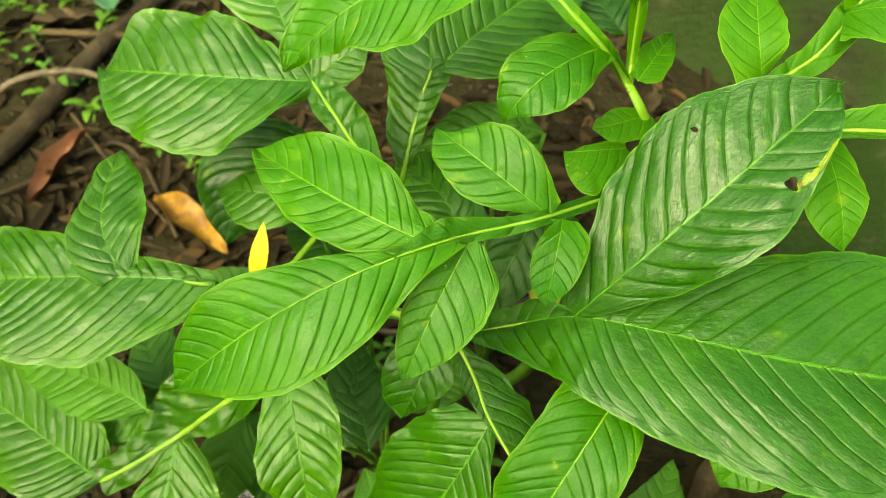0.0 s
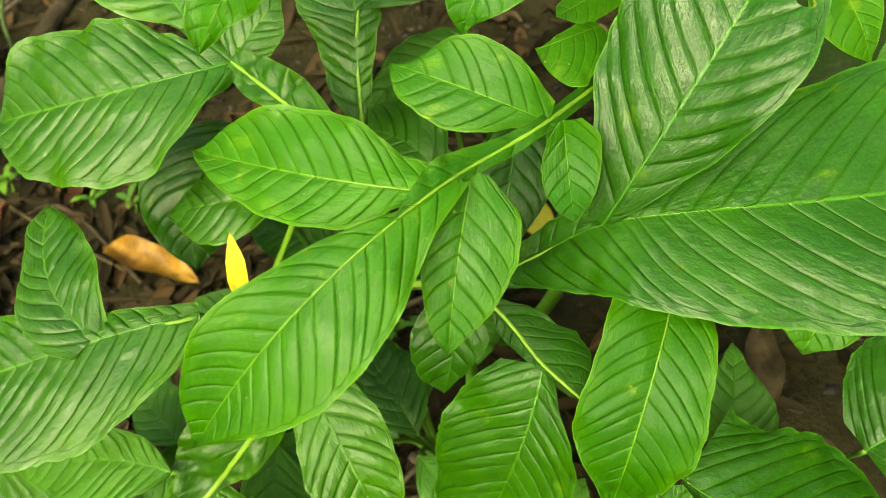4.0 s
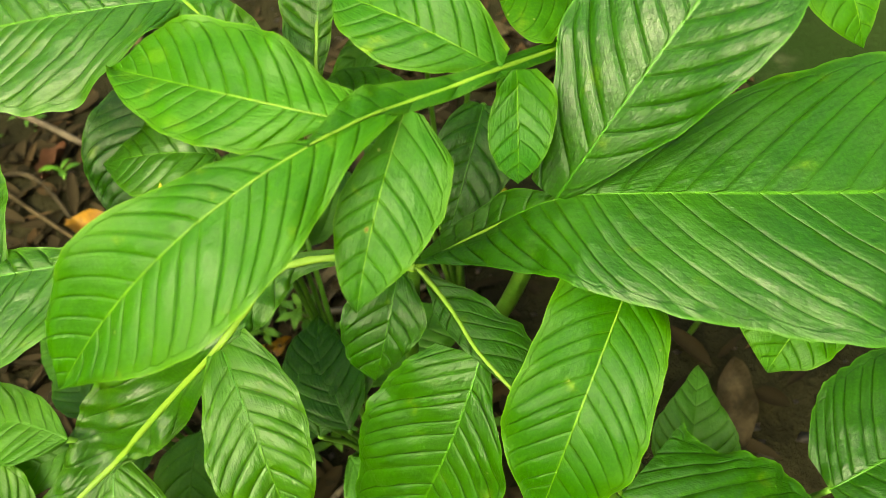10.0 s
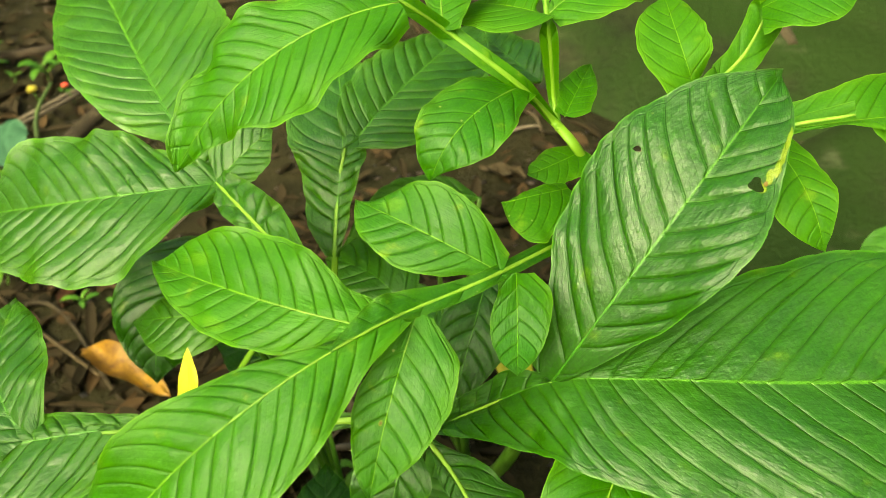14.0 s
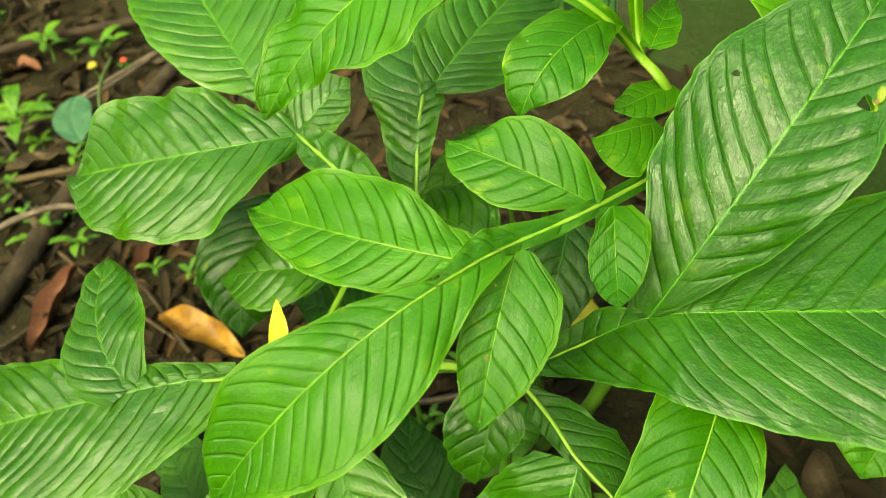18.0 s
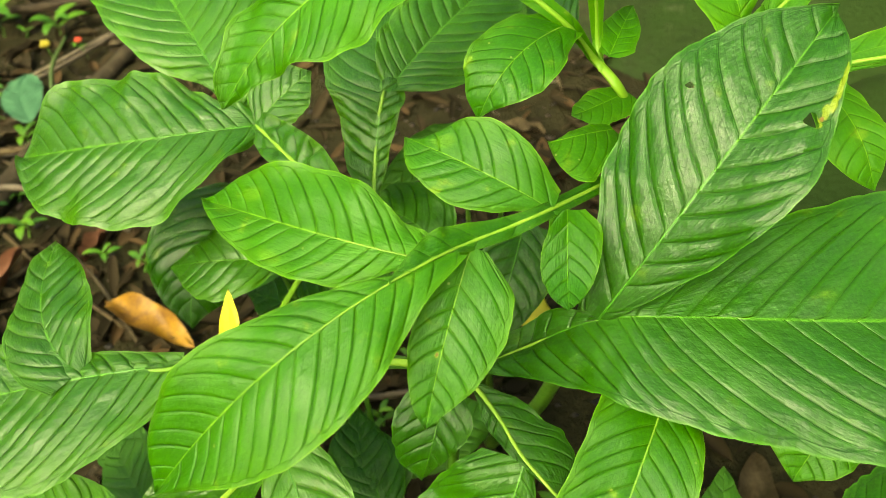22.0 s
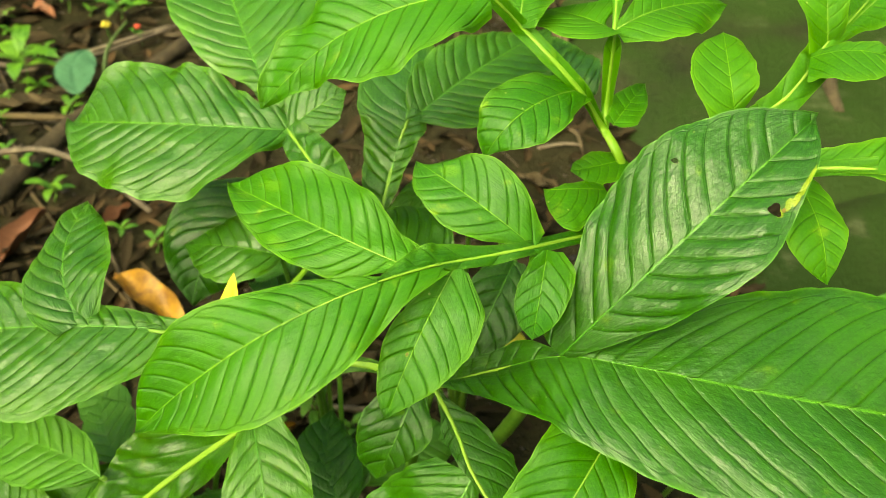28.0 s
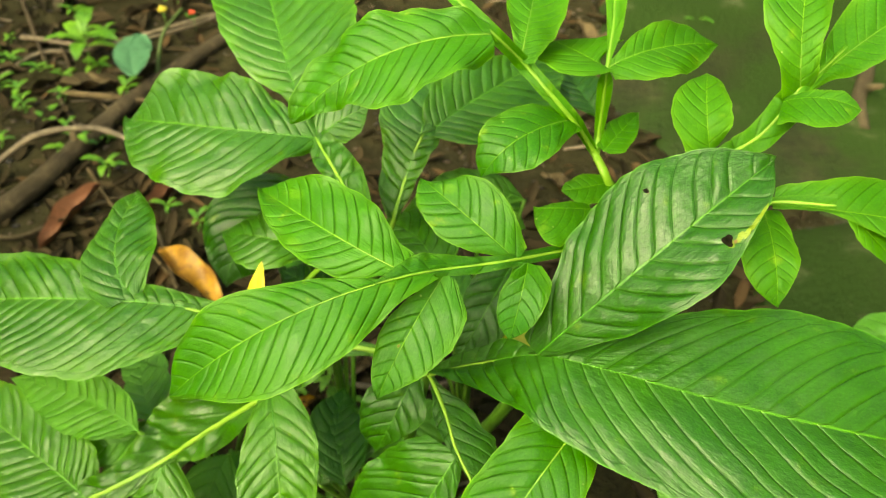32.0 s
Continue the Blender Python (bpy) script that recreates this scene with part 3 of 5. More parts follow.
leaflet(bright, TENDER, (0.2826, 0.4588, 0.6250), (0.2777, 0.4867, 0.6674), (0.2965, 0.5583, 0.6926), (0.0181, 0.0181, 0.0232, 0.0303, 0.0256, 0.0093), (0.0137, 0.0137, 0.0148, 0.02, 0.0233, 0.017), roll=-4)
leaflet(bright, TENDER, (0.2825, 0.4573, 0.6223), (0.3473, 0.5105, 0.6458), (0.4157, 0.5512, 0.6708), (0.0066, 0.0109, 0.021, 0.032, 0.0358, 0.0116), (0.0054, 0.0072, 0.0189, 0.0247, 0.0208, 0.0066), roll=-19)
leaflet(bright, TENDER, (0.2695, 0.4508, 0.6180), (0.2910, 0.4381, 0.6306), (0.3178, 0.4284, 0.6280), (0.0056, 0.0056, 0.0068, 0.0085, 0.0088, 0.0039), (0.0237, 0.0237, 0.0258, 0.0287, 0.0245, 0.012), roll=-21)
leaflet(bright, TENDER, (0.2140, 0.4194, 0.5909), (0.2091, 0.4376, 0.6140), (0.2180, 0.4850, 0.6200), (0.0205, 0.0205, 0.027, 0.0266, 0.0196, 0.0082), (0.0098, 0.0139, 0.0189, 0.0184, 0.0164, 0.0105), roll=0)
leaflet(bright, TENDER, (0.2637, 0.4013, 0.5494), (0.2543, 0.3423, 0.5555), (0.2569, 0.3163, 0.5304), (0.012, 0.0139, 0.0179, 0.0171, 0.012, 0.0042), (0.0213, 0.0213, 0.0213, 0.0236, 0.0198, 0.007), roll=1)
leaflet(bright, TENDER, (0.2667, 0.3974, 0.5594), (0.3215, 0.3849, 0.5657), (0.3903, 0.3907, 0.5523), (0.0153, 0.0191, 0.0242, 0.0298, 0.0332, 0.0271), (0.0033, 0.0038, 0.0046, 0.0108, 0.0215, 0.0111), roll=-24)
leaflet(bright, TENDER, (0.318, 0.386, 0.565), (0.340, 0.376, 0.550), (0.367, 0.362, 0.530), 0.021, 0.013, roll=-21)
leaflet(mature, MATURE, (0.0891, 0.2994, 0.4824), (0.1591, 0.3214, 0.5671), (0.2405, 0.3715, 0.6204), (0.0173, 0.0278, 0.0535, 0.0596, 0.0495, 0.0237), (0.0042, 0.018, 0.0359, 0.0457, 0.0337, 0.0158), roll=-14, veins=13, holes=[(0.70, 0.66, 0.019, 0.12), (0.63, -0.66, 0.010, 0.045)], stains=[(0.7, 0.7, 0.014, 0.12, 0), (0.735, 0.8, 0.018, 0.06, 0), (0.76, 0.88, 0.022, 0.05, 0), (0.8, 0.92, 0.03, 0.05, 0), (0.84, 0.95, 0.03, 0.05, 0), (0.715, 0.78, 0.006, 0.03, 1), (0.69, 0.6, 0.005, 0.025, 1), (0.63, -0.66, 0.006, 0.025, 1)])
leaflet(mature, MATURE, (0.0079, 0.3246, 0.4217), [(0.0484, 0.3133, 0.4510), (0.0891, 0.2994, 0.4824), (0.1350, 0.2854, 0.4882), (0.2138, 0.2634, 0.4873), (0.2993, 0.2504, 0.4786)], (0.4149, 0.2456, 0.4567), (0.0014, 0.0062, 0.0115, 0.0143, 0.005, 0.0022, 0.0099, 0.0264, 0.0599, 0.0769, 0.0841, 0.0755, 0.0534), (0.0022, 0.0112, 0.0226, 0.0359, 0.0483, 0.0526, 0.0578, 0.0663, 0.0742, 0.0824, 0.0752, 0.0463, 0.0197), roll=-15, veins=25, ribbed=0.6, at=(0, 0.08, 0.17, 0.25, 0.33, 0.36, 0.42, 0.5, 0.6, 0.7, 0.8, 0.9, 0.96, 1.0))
leaflet(mature, MATURE, (0.0351, 0.2681, 0.3920), (0.0009, 0.2340, 0.3379), (-0.0486, 0.2196, 0.2332), (0.0045, 0.0133, 0.0339, 0.0458, 0.0425, 0.022), (0.0279, 0.0429, 0.0551, 0.0593, 0.0513, 0.0318), roll=20)
leaflet(mature, MATURE, (-0.0024, 0.3414, 0.4009), (-0.0175, 0.3094, 0.3831), (-0.0339, 0.2948, 0.3443), (0.0069, 0.012, 0.0236, 0.0212, 0.0121, 0.004), (0.0184, 0.0207, 0.0288, 0.0303, 0.0259, 0.0153), roll=15)
leaflet(bright2, YOUNG, (0.1302, 0.2750, 0.4426), (0.0794, 0.2085, 0.4253), (0.0440, 0.1761, 0.3522), (0.0189, 0.0275, 0.0332, 0.037, 0.0337, 0.018), (0.0345, 0.0364, 0.0354, 0.0379, 0.032, 0.0091), roll=16)
leaflet(lower, MATURE, (0.0920, 0.1745, 0.3706), (0.1414, 0.1177, 0.3510), (0.2057, 0.0698, 0.2990), (0.0596, 0.0615, 0.0737, 0.0800, 0.0660, 0.0300), (0.0040, 0.0180, 0.0400, 0.0434, 0.0290, 0.0100), roll=6)
leaflet(lower, MATURE, (0.0952, 0.1713, 0.3692), (0.0832, 0.1311, 0.3359), (0.0730, 0.0946, 0.2788), (0.0030, 0.0080, 0.0193, 0.0310, 0.0348, 0.0220), (0.0197, 0.0289, 0.0446, 0.0562, 0.0541, 0.0208), roll=6)
leaflet(shade_i, MATURE, (0.232, 0.172, 0.305), (0.322, 0.190, 0.325), (0.480, 0.235, 0.295), (0.022, 0.048, 0.060, 0.056, 0.040, 0.016), (0.020, 0.046, 0.060, 0.056, 0.038, 0.016), roll=4)
leaflet(shade_h, YOUNG, (0.274, 0.277, 0.400), (0.229, 0.246, 0.390), (0.202, 0.228, 0.370), 0.027, 0.041, roll=20)
leaflet(shade_g, DULL, (0.176, 0.230, 0.228), (0.192, 0.264, 0.250), (0.209, 0.301, 0.255), (0.022, 0.029, 0.029, 0.021, 0.011, 0.0045), (0.026, 0.034, 0.032, 0.023, 0.012, 0.0045), roll=-7)
leaflet(mature, MID, (-0.1272, 0.3254, 0.3779), (-0.1105, 0.2589, 0.3564), (-0.1036, 0.2205, 0.2902), (0.019, 0.0283, 0.0343, 0.0318, 0.0229, 0.0081), (0.0112, 0.0212, 0.0298, 0.0339, 0.0233, 0.0085), roll=-6)
leaflet(mature, MID, (-0.2286, 0.3031, 0.3008), (-0.2397, 0.2433, 0.2624), (-0.2561, 0.1930, 0.1952), (0.0097, 0.0303, 0.0503, 0.0583, 0.0548, 0.0291), (0.0067, 0.0101, 0.0252, 0.035, 0.035, 0.0194), roll=7)
leaflet(mature, MID, (-0.296, 0.272, 0.274), (-0.363, 0.315, 0.280), (-0.521, 0.416, 0.260), 0.050, 0.045, roll=20)
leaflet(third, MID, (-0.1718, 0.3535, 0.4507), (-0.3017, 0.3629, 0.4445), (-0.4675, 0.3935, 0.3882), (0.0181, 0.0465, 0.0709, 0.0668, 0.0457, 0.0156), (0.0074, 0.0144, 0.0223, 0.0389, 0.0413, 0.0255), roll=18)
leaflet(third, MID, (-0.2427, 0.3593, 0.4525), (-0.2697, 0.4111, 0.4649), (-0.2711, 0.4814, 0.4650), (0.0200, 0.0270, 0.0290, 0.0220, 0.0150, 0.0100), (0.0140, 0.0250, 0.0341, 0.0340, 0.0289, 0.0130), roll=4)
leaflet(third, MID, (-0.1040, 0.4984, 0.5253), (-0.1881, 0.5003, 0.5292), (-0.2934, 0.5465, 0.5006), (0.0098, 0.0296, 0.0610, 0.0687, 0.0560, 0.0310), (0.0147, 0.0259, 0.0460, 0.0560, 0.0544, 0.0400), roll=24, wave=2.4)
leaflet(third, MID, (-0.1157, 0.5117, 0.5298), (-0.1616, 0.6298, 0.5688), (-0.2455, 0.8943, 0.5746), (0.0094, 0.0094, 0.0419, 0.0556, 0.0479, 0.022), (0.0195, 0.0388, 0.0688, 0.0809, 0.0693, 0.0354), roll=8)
leaflet(third, MID, (-0.104, 0.499, 0.526), (-0.082, 0.508, 0.540), (-0.058, 0.517, 0.550), 0.029, 0.024, roll=-22)
leaflet(third, MID, (-0.0309, 0.4516, 0.4750), [(-0.0237, 0.4756, 0.4970), (-0.0150, 0.4964, 0.5190), (-0.0085, 0.5230, 0.5340), (-0.0035, 0.6000, 0.5440)], (0.005, 0.714, 0.540), (0.006, 0.018, 0.025, 0.031, 0.038, 0.042, 0.042, 0.036, 0.022), (0.003, 0.008, 0.012, 0.016, 0.018, 0.012, 0.017, 0.018, 0.012), roll=-1, veins=16, at=(0, 0.12, 0.25, 0.38, 0.5, 0.6, 0.7, 0.8, 0.9, 1.0))
leaflet(third, MID, (-0.006, 0.509, 0.527), (0.047, 0.565, 0.540), (0.132, 0.672, 0.530), 0.038, 0.056, roll=-16)
leaflet(shade_a, MATURE, (-0.124, 0.564, 0.400), (-0.187, 0.536, 0.380), (-0.214, 0.492, 0.330), 0.055, 0.054, roll=19)
leaflet(shade_a, MID, (-0.117, 0.464, 0.420), (-0.155, 0.466, 0.430), (-0.206, 0.491, 0.410), 0.034, 0.029, roll=23)
leaflet(shade_b, MATURE, (0.012, 0.436, 0.420), (-0.008, 0.472, 0.432), (-0.044, 0.512, 0.420), 0.032, 0.036, roll=14)
leaflet(shade_b, DULL, (0.058, 0.599, 0.400), (0.076, 0.562, 0.400), (0.103, 0.555, 0.380), 0.021, 0.022, roll=-17)
leaflet(shade_b, MATURE, (0.078, 0.436, 0.440), (0.056, 0.397, 0.420), (0.031, 0.366, 0.380), (0.010, 0.022, 0.030, 0.028, 0.018, 0.007), (0.010, 0.020, 0.025, 0.022, 0.013, 0.005), roll=13)
leaflet(shade_c, DULL, (-0.248, 0.310, 0.330), (-0.308, 0.342, 0.330), (-0.404, 0.381, 0.300), 0.034, 0.025, roll=22)
leaflet(shade_c, DULL, (-0.266, 0.338, 0.280), (-0.299, 0.324, 0.280), (-0.341, 0.327, 0.270), 0.020, 0.019, roll=24)
leaflet(shade_c, DULL, (-0.286, 0.393, 0.220), (-0.307, 0.432, 0.220), (-0.323, 0.472, 0.220), 0.024, 0.031, roll=10)
leaflet(shade_d, MATURE, (-0.069, 0.318, 0.240), (-0.079, 0.363, 0.250), (-0.088, 0.419, 0.250), 0.032, 0.028, roll=4)
leaflet(shade_e, DULL, (0.004, 0.204, 0.170), (0.030, 0.230, 0.180), (0.059, 0.256, 0.180), 0.025, 0.020, roll=-17)
leaflet(shade_d, MATURE, (-0.096, 0.329, 0.220), (-0.089, 0.371, 0.240), (-0.079, 0.416, 0.250), 0.023, 0.045, roll=-5)
leaflet(shade_b, DULL, (0.097, 0.555, 0.420), (0.037, 0.554, 0.430), (-0.032, 0.532, 0.410), 0.022, 0.023, roll=24)
leaflet(third, MID, (0.166, 0.598, 0.500), (0.144, 0.639, 0.510), (0.131, 0.720, 0.500), 0.030, 0.028, roll=7)
leaflet(shade_f, DULL, (0.579, 0.509, 0.250), (0.551, 0.545, 0.250), (0.509, 0.554, 0.220), 0.030, 0.033, roll=20)
leaflet(shade_d, MATURE, (-0.078, 0.478, 0.300), (-0.120, 0.518, 0.300), (-0.182, 0.576, 0.280), 0.030, 0.035, roll=18)
leaflet(shade_c, DULL, (-0.296, 0.445, 0.200), (-0.321, 0.470, 0.210), (-0.360, 0.507, 0.200), 0.027, 0.025, roll=17)
leaflet(shade_c, DULL, (-0.201, 0.369, 0.200), (-0.214, 0.327, 0.190), (-0.217, 0.293, 0.160), 0.032, 0.030, roll=5)
leaflet(shade_e, DULL, (-0.193, 0.229, 0.120), (-0.189, 0.242, 0.130), (-0.193, 0.254, 0.130), 0.017, 0.021, roll=0)
leaflet(shade_d, MATURE, (-0.093, 0.331, 0.240), (-0.088, 0.372, 0.250), (-0.082, 0.429, 0.250), 0.029, 0.028, roll=-3)
leaflet(shade_b, DULL, (-0.035, 0.564, 0.280), (-0.089, 0.541, 0.280), (-0.159, 0.536, 0.250), 0.049, 0.044, roll=23)
leaflet(shade_c, DULL, (-0.168, 0.437, 0.260), (-0.209, 0.476, 0.270), (-0.270, 0.503, 0.250), 0.031, 0.028, roll=20)
leaflet(shade_d, DULL, (-0.076, 0.315, 0.200), (-0.055, 0.267, 0.190), (-0.037, 0.230, 0.160), 0.026, 0.026, roll=-10)
leaflet(shade_a, DULL, (-0.105, 0.560, 0.250), (-0.140, 0.600, 0.262), (-0.190, 0.660, 0.240), 0.036, 0.040, roll=16)
leaflet(shade_b, DULL, (0.065, 0.545, 0.240), (0.105, 0.580, 0.252), (0.160, 0.610, 0.235), 0.034, 0.036, roll=-14)
leaflet(shade_b, DULL, (0.045, 0.550, 0.200), (0.020, 0.620, 0.215), (-0.020, 0.690, 0.200), 0.038, 0.036, roll=8)
leaflet(shade_d, DULL, (-0.060, 0.390, 0.180), (-0.010, 0.420, 0.195), (0.050, 0.440, 0.180), 0.034, 0.034, roll=-10)
leaflet(shade_c, DULL, (-0.215, 0.405, 0.150), (-0.180, 0.345, 0.165), (-0.150, 0.290, 0.140), 0.036, 0.036, roll=-8)
leaflet(shade_c, DULL, (-0.245, 0.420, 0.170), (-0.290, 0.380, 0.185), (-0.340, 0.345, 0.165), 0.036, 0.034, roll=18)
leaflet(shade_e, DULL, (-0.075, 0.250, 0.140), (-0.020, 0.262, 0.155), (0.045, 0.290, 0.140), 0.030, 0.032, roll=-12)
stalk(mature, MID, [(-0.087, 0.364, 0.391), (-0.110, 0.382, 0.384), (-0.133, 0.395, 0.378), (-0.175, 0.415, 0.365)], 0.0022, 0.0012, [(0.0020, 0.0020), (0.0068, 0.0062), (0.0105, 0.0091), (0.0073, 0.0073)])
stalk(bright, YOUNG, [(0.158, 0.420, 0.490), (0.113, 0.366, 0.530), (0.064, 0.320, 0.560), (0.040, 0.308, 0.565), (0.016, 0.297, 0.570), (0.003, 0.2885, 0.5748), (-0.0099, 0.2811, 0.5772), (-0.0275, 0.2721, 0.5784)], 0.0020, 0.0009, [(0.0039, 0.0039), (0.0050, 0.0050), (0.0050, 0.0045), (0.0060, 0.0055), (0.0050, 0.0100), (0.0012, 0.0125), (0.0010, 0.0090), (0.0010, 0.0012)])
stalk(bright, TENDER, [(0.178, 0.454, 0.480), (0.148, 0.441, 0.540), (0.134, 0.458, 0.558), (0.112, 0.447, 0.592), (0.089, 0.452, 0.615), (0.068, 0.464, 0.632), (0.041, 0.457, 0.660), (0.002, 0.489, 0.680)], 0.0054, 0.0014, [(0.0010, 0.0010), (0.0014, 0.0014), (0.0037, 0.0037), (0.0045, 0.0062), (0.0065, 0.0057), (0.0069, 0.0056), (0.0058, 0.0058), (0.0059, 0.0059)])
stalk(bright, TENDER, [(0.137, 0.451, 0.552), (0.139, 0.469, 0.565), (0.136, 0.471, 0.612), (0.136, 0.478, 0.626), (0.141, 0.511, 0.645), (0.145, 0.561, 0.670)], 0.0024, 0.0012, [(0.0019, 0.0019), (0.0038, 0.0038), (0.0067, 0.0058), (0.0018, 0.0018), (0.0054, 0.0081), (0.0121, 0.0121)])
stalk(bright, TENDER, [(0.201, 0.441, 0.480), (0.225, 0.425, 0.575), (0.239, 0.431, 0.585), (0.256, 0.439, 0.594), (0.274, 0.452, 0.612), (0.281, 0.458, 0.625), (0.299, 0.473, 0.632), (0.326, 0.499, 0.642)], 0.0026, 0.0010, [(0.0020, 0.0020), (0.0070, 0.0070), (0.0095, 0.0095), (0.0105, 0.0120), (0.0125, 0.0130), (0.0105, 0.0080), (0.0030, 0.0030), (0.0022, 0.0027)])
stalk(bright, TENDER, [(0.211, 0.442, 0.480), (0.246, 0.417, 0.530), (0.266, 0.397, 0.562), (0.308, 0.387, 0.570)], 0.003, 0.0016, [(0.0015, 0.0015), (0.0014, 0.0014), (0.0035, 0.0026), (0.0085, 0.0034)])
stalk(bright, STEM, [(0.179, 0.452, 0.475), (0.085, 0.380, 0.300), (0.057, 0.466, 0.100), (0.043, 0.512, -0.010)], 0.006, 0.009)
stalk(mature, MATURE, [(0.008, 0.323, 0.420), (0.0484, 0.3133, 0.4510), (0.0891, 0.2994, 0.4824)], 0.0022, 0.0015, [(0.0020, 0.0020), (0.0020, 0.0020), (0.0020, 0.0020)])
leaflet(mature, MATURE, (0.008, 0.323, 0.420), [(0.0180, 0.3060, 0.4120), (0.0255, 0.2900, 0.4050), (0.0335, 0.2680, 0.3970)], (0.051, 0.238, 0.386), (0.002, 0.009, 0.019, 0.029, 0.035, 0.024), (0.002, 0.005, 0.010, 0.010, 0.003, 0.001), roll=12, veins=9, ribbed=0.6, at=(0, 0.2, 0.4, 0.6, 0.8, 0.93, 1.0), name="wing")
stalk(mature, MID, [(0.008, 0.323, 0.4208), (0.0180, 0.3060, 0.4130), (0.0255, 0.2900, 0.4060), (0.0335, 0.2680, 0.3980), (0.0510, 0.2380, 0.3868)], 0.0019, 0.0012)
stalk(mature, MID, [(0.008, 0.323, 0.420), (-0.036, 0.360, 0.400), (-0.070, 0.367, 0.396), (-0.089, 0.363, 0.392), (-0.108, 0.343, 0.387), (-0.127, 0.325, 0.381), (-0.172, 0.316, 0.345), (-0.203, 0.307, 0.322), (-0.228, 0.300, 0.302), (-0.266, 0.281, 0.288), (-0.295, 0.271, 0.276)], 0.0036, 0.0024, [(0.0013, 0.0013), (0.0052, 0.0046), (0.0099, 0.0066), (0.0158, 0.0086), (0.0156, 0.0162), (0.0045, 0.0319), (0.0185, 0.0471), (0.0173, 0.0449), (0.0050, 0.0354), (0.0141, 0.0177), (0.0141, 0.0187)])
stalk(mature, STEM, [(0.008, 0.330, 0.416), (-0.002, 0.338, 0.340), (-0.045, 0.292, 0.100), (-0.100, 0.262, -0.010)], 0.0042, 0.0062)
stalk(third, MID, [(-0.070, 0.523, 0.400), (-0.144, 0.363, 0.420), (-0.172, 0.353, 0.446), (-0.186, 0.351, 0.452), (-0.204, 0.354, 0.452), (-0.223, 0.357, 0.452), (-0.243, 0.360, 0.451), (-0.253, 0.363, 0.448)], 0.0028, 0.0012, [(0.0012, 0.0012), (0.0015, 0.0015), (0.0020, 0.0030), (0.0030, 0.0050), (0.0030, 0.0060), (0.0030, 0.0060), (0.0030, 0.0050), (0.0020, 0.0030)])
stalk(third, MID, [(-0.0500, 0.4250, 0.4450), (-0.0470, 0.4000, 0.4950), (-0.0544, 0.4054, 0.5200), (-0.0710, 0.4362, 0.5220), (-0.0804, 0.4527, 0.5240), (-0.0924, 0.4743, 0.5260), (-0.1044, 0.4963, 0.5280)], 0.0028, 0.0014, [(0.0020, 0.0020), (0.0020, 0.0030), (0.0060, 0.0123), (0.0075, 0.0200), (0.0105, 0.0200), (0.0125, 0.0170), (0.0060, 0.0110)])
stalk(third, MID, [(-0.0420, 0.4350, 0.4300), (-0.0309, 0.4516, 0.4750), (-0.0273, 0.4635, 0.4860), (-0.0237, 0.4756, 0.4970), (-0.0196, 0.4879, 0.5080), (-0.0150, 0.4964, 0.5190), (-0.0090, 0.5060, 0.5310)], 0.0028, 0.0014, [(0.0020, 0.0020)] * 7)
stalk(third, STEM, [(-0.046, 0.428, 0.438), (-0.058, 0.560, 0.280), (-0.088, 0.830, 0.100), (-0.103, 0.940, -0.010)], 0.005, 0.008)
stalk(lower, STEM, [(0.097, 0.201, 0.345), (0.145, 0.256, 0.200), (0.189, 0.302, 0.050), (0.203, 0.316, -0.010)], 0.004, 0.007)
stalk(lower, MATURE, [(0.097, 0.207, 0.340), (0.093, 0.185, 0.362), (0.094, 0.171, 0.371)], 0.0024, 0.0014, [(0.0006, 0.0006), (0.0008, 0.0008), (0.0008, 0.0008)])
stalk(bright2, STEM, [(0.137, 0.278, 0.445), (0.143, 0.298, 0.240), (0.147, 0.308, -0.010)], 0.0022, 0.0036)
stalk(shade_i, STEM, [(0.232, 0.172, 0.305), (0.240, 0.205, 0.161), (0.245, 0.226, -0.010)], 0.0022, 0.0036)
stalk(shade_h, STEM, [(0.274, 0.277, 0.400), (0.290, 0.330, 0.320), (0.300, 0.420, 0.150), (0.305, 0.470, -0.010)], 0.0022, 0.0036)
stalk(shade_g, STEM, [(0.176, 0.230, 0.228), (0.186, 0.250, 0.117), (0.194, 0.264, -0.010)], 0.0022, 0.0036)
stalk(shade_a, STEM, [(-0.124, 0.564, 0.400), (-0.115, 0.551, 0.216), (-0.104, 0.544, -0.010)], 0.0022, 0.0036)
stalk(shade_a, STEM, [(-0.117, 0.464, 0.420), (-0.113, 0.516, 0.226), (-0.110, 0.544, -0.010)], 0.0022, 0.0036)
stalk(shade_b, STEM, [(0.012, 0.436, 0.420), (0.034, 0.516, 0.226), (0.054, 0.551, -0.010)], 0.0022, 0.0036)
stalk(shade_b, STEM, [(0.058, 0.599, 0.400), (0.053, 0.568, 0.216), (0.058, 0.551, -0.010)], 0.0022, 0.0036)
stalk(shade_b, STEM, [(0.078, 0.436, 0.440), (0.060, 0.511, 0.238), (0.052, 0.551, -0.010)], 0.0022, 0.0036)
stalk(shade_b, STEM, [(0.097, 0.555, 0.420), (0.067, 0.552, 0.227), (0.056, 0.551, -0.010)], 0.0022, 0.0036)
stalk(shade_b, STEM, [(-0.035, 0.564, 0.280), (0.020, 0.556, 0.150), (0.060, 0.551, -0.010)], 0.0022, 0.0036)
stalk(shade_c, STEM, [(-0.248, 0.310, 0.330), (-0.239, 0.376, 0.177), (-0.230, 0.412, -0.010)], 0.0022, 0.0036)
stalk(shade_c, STEM, [(-0.266, 0.338, 0.280), (-0.245, 0.386, 0.150), (-0.226, 0.412, -0.010)], 0.0022, 0.0036)
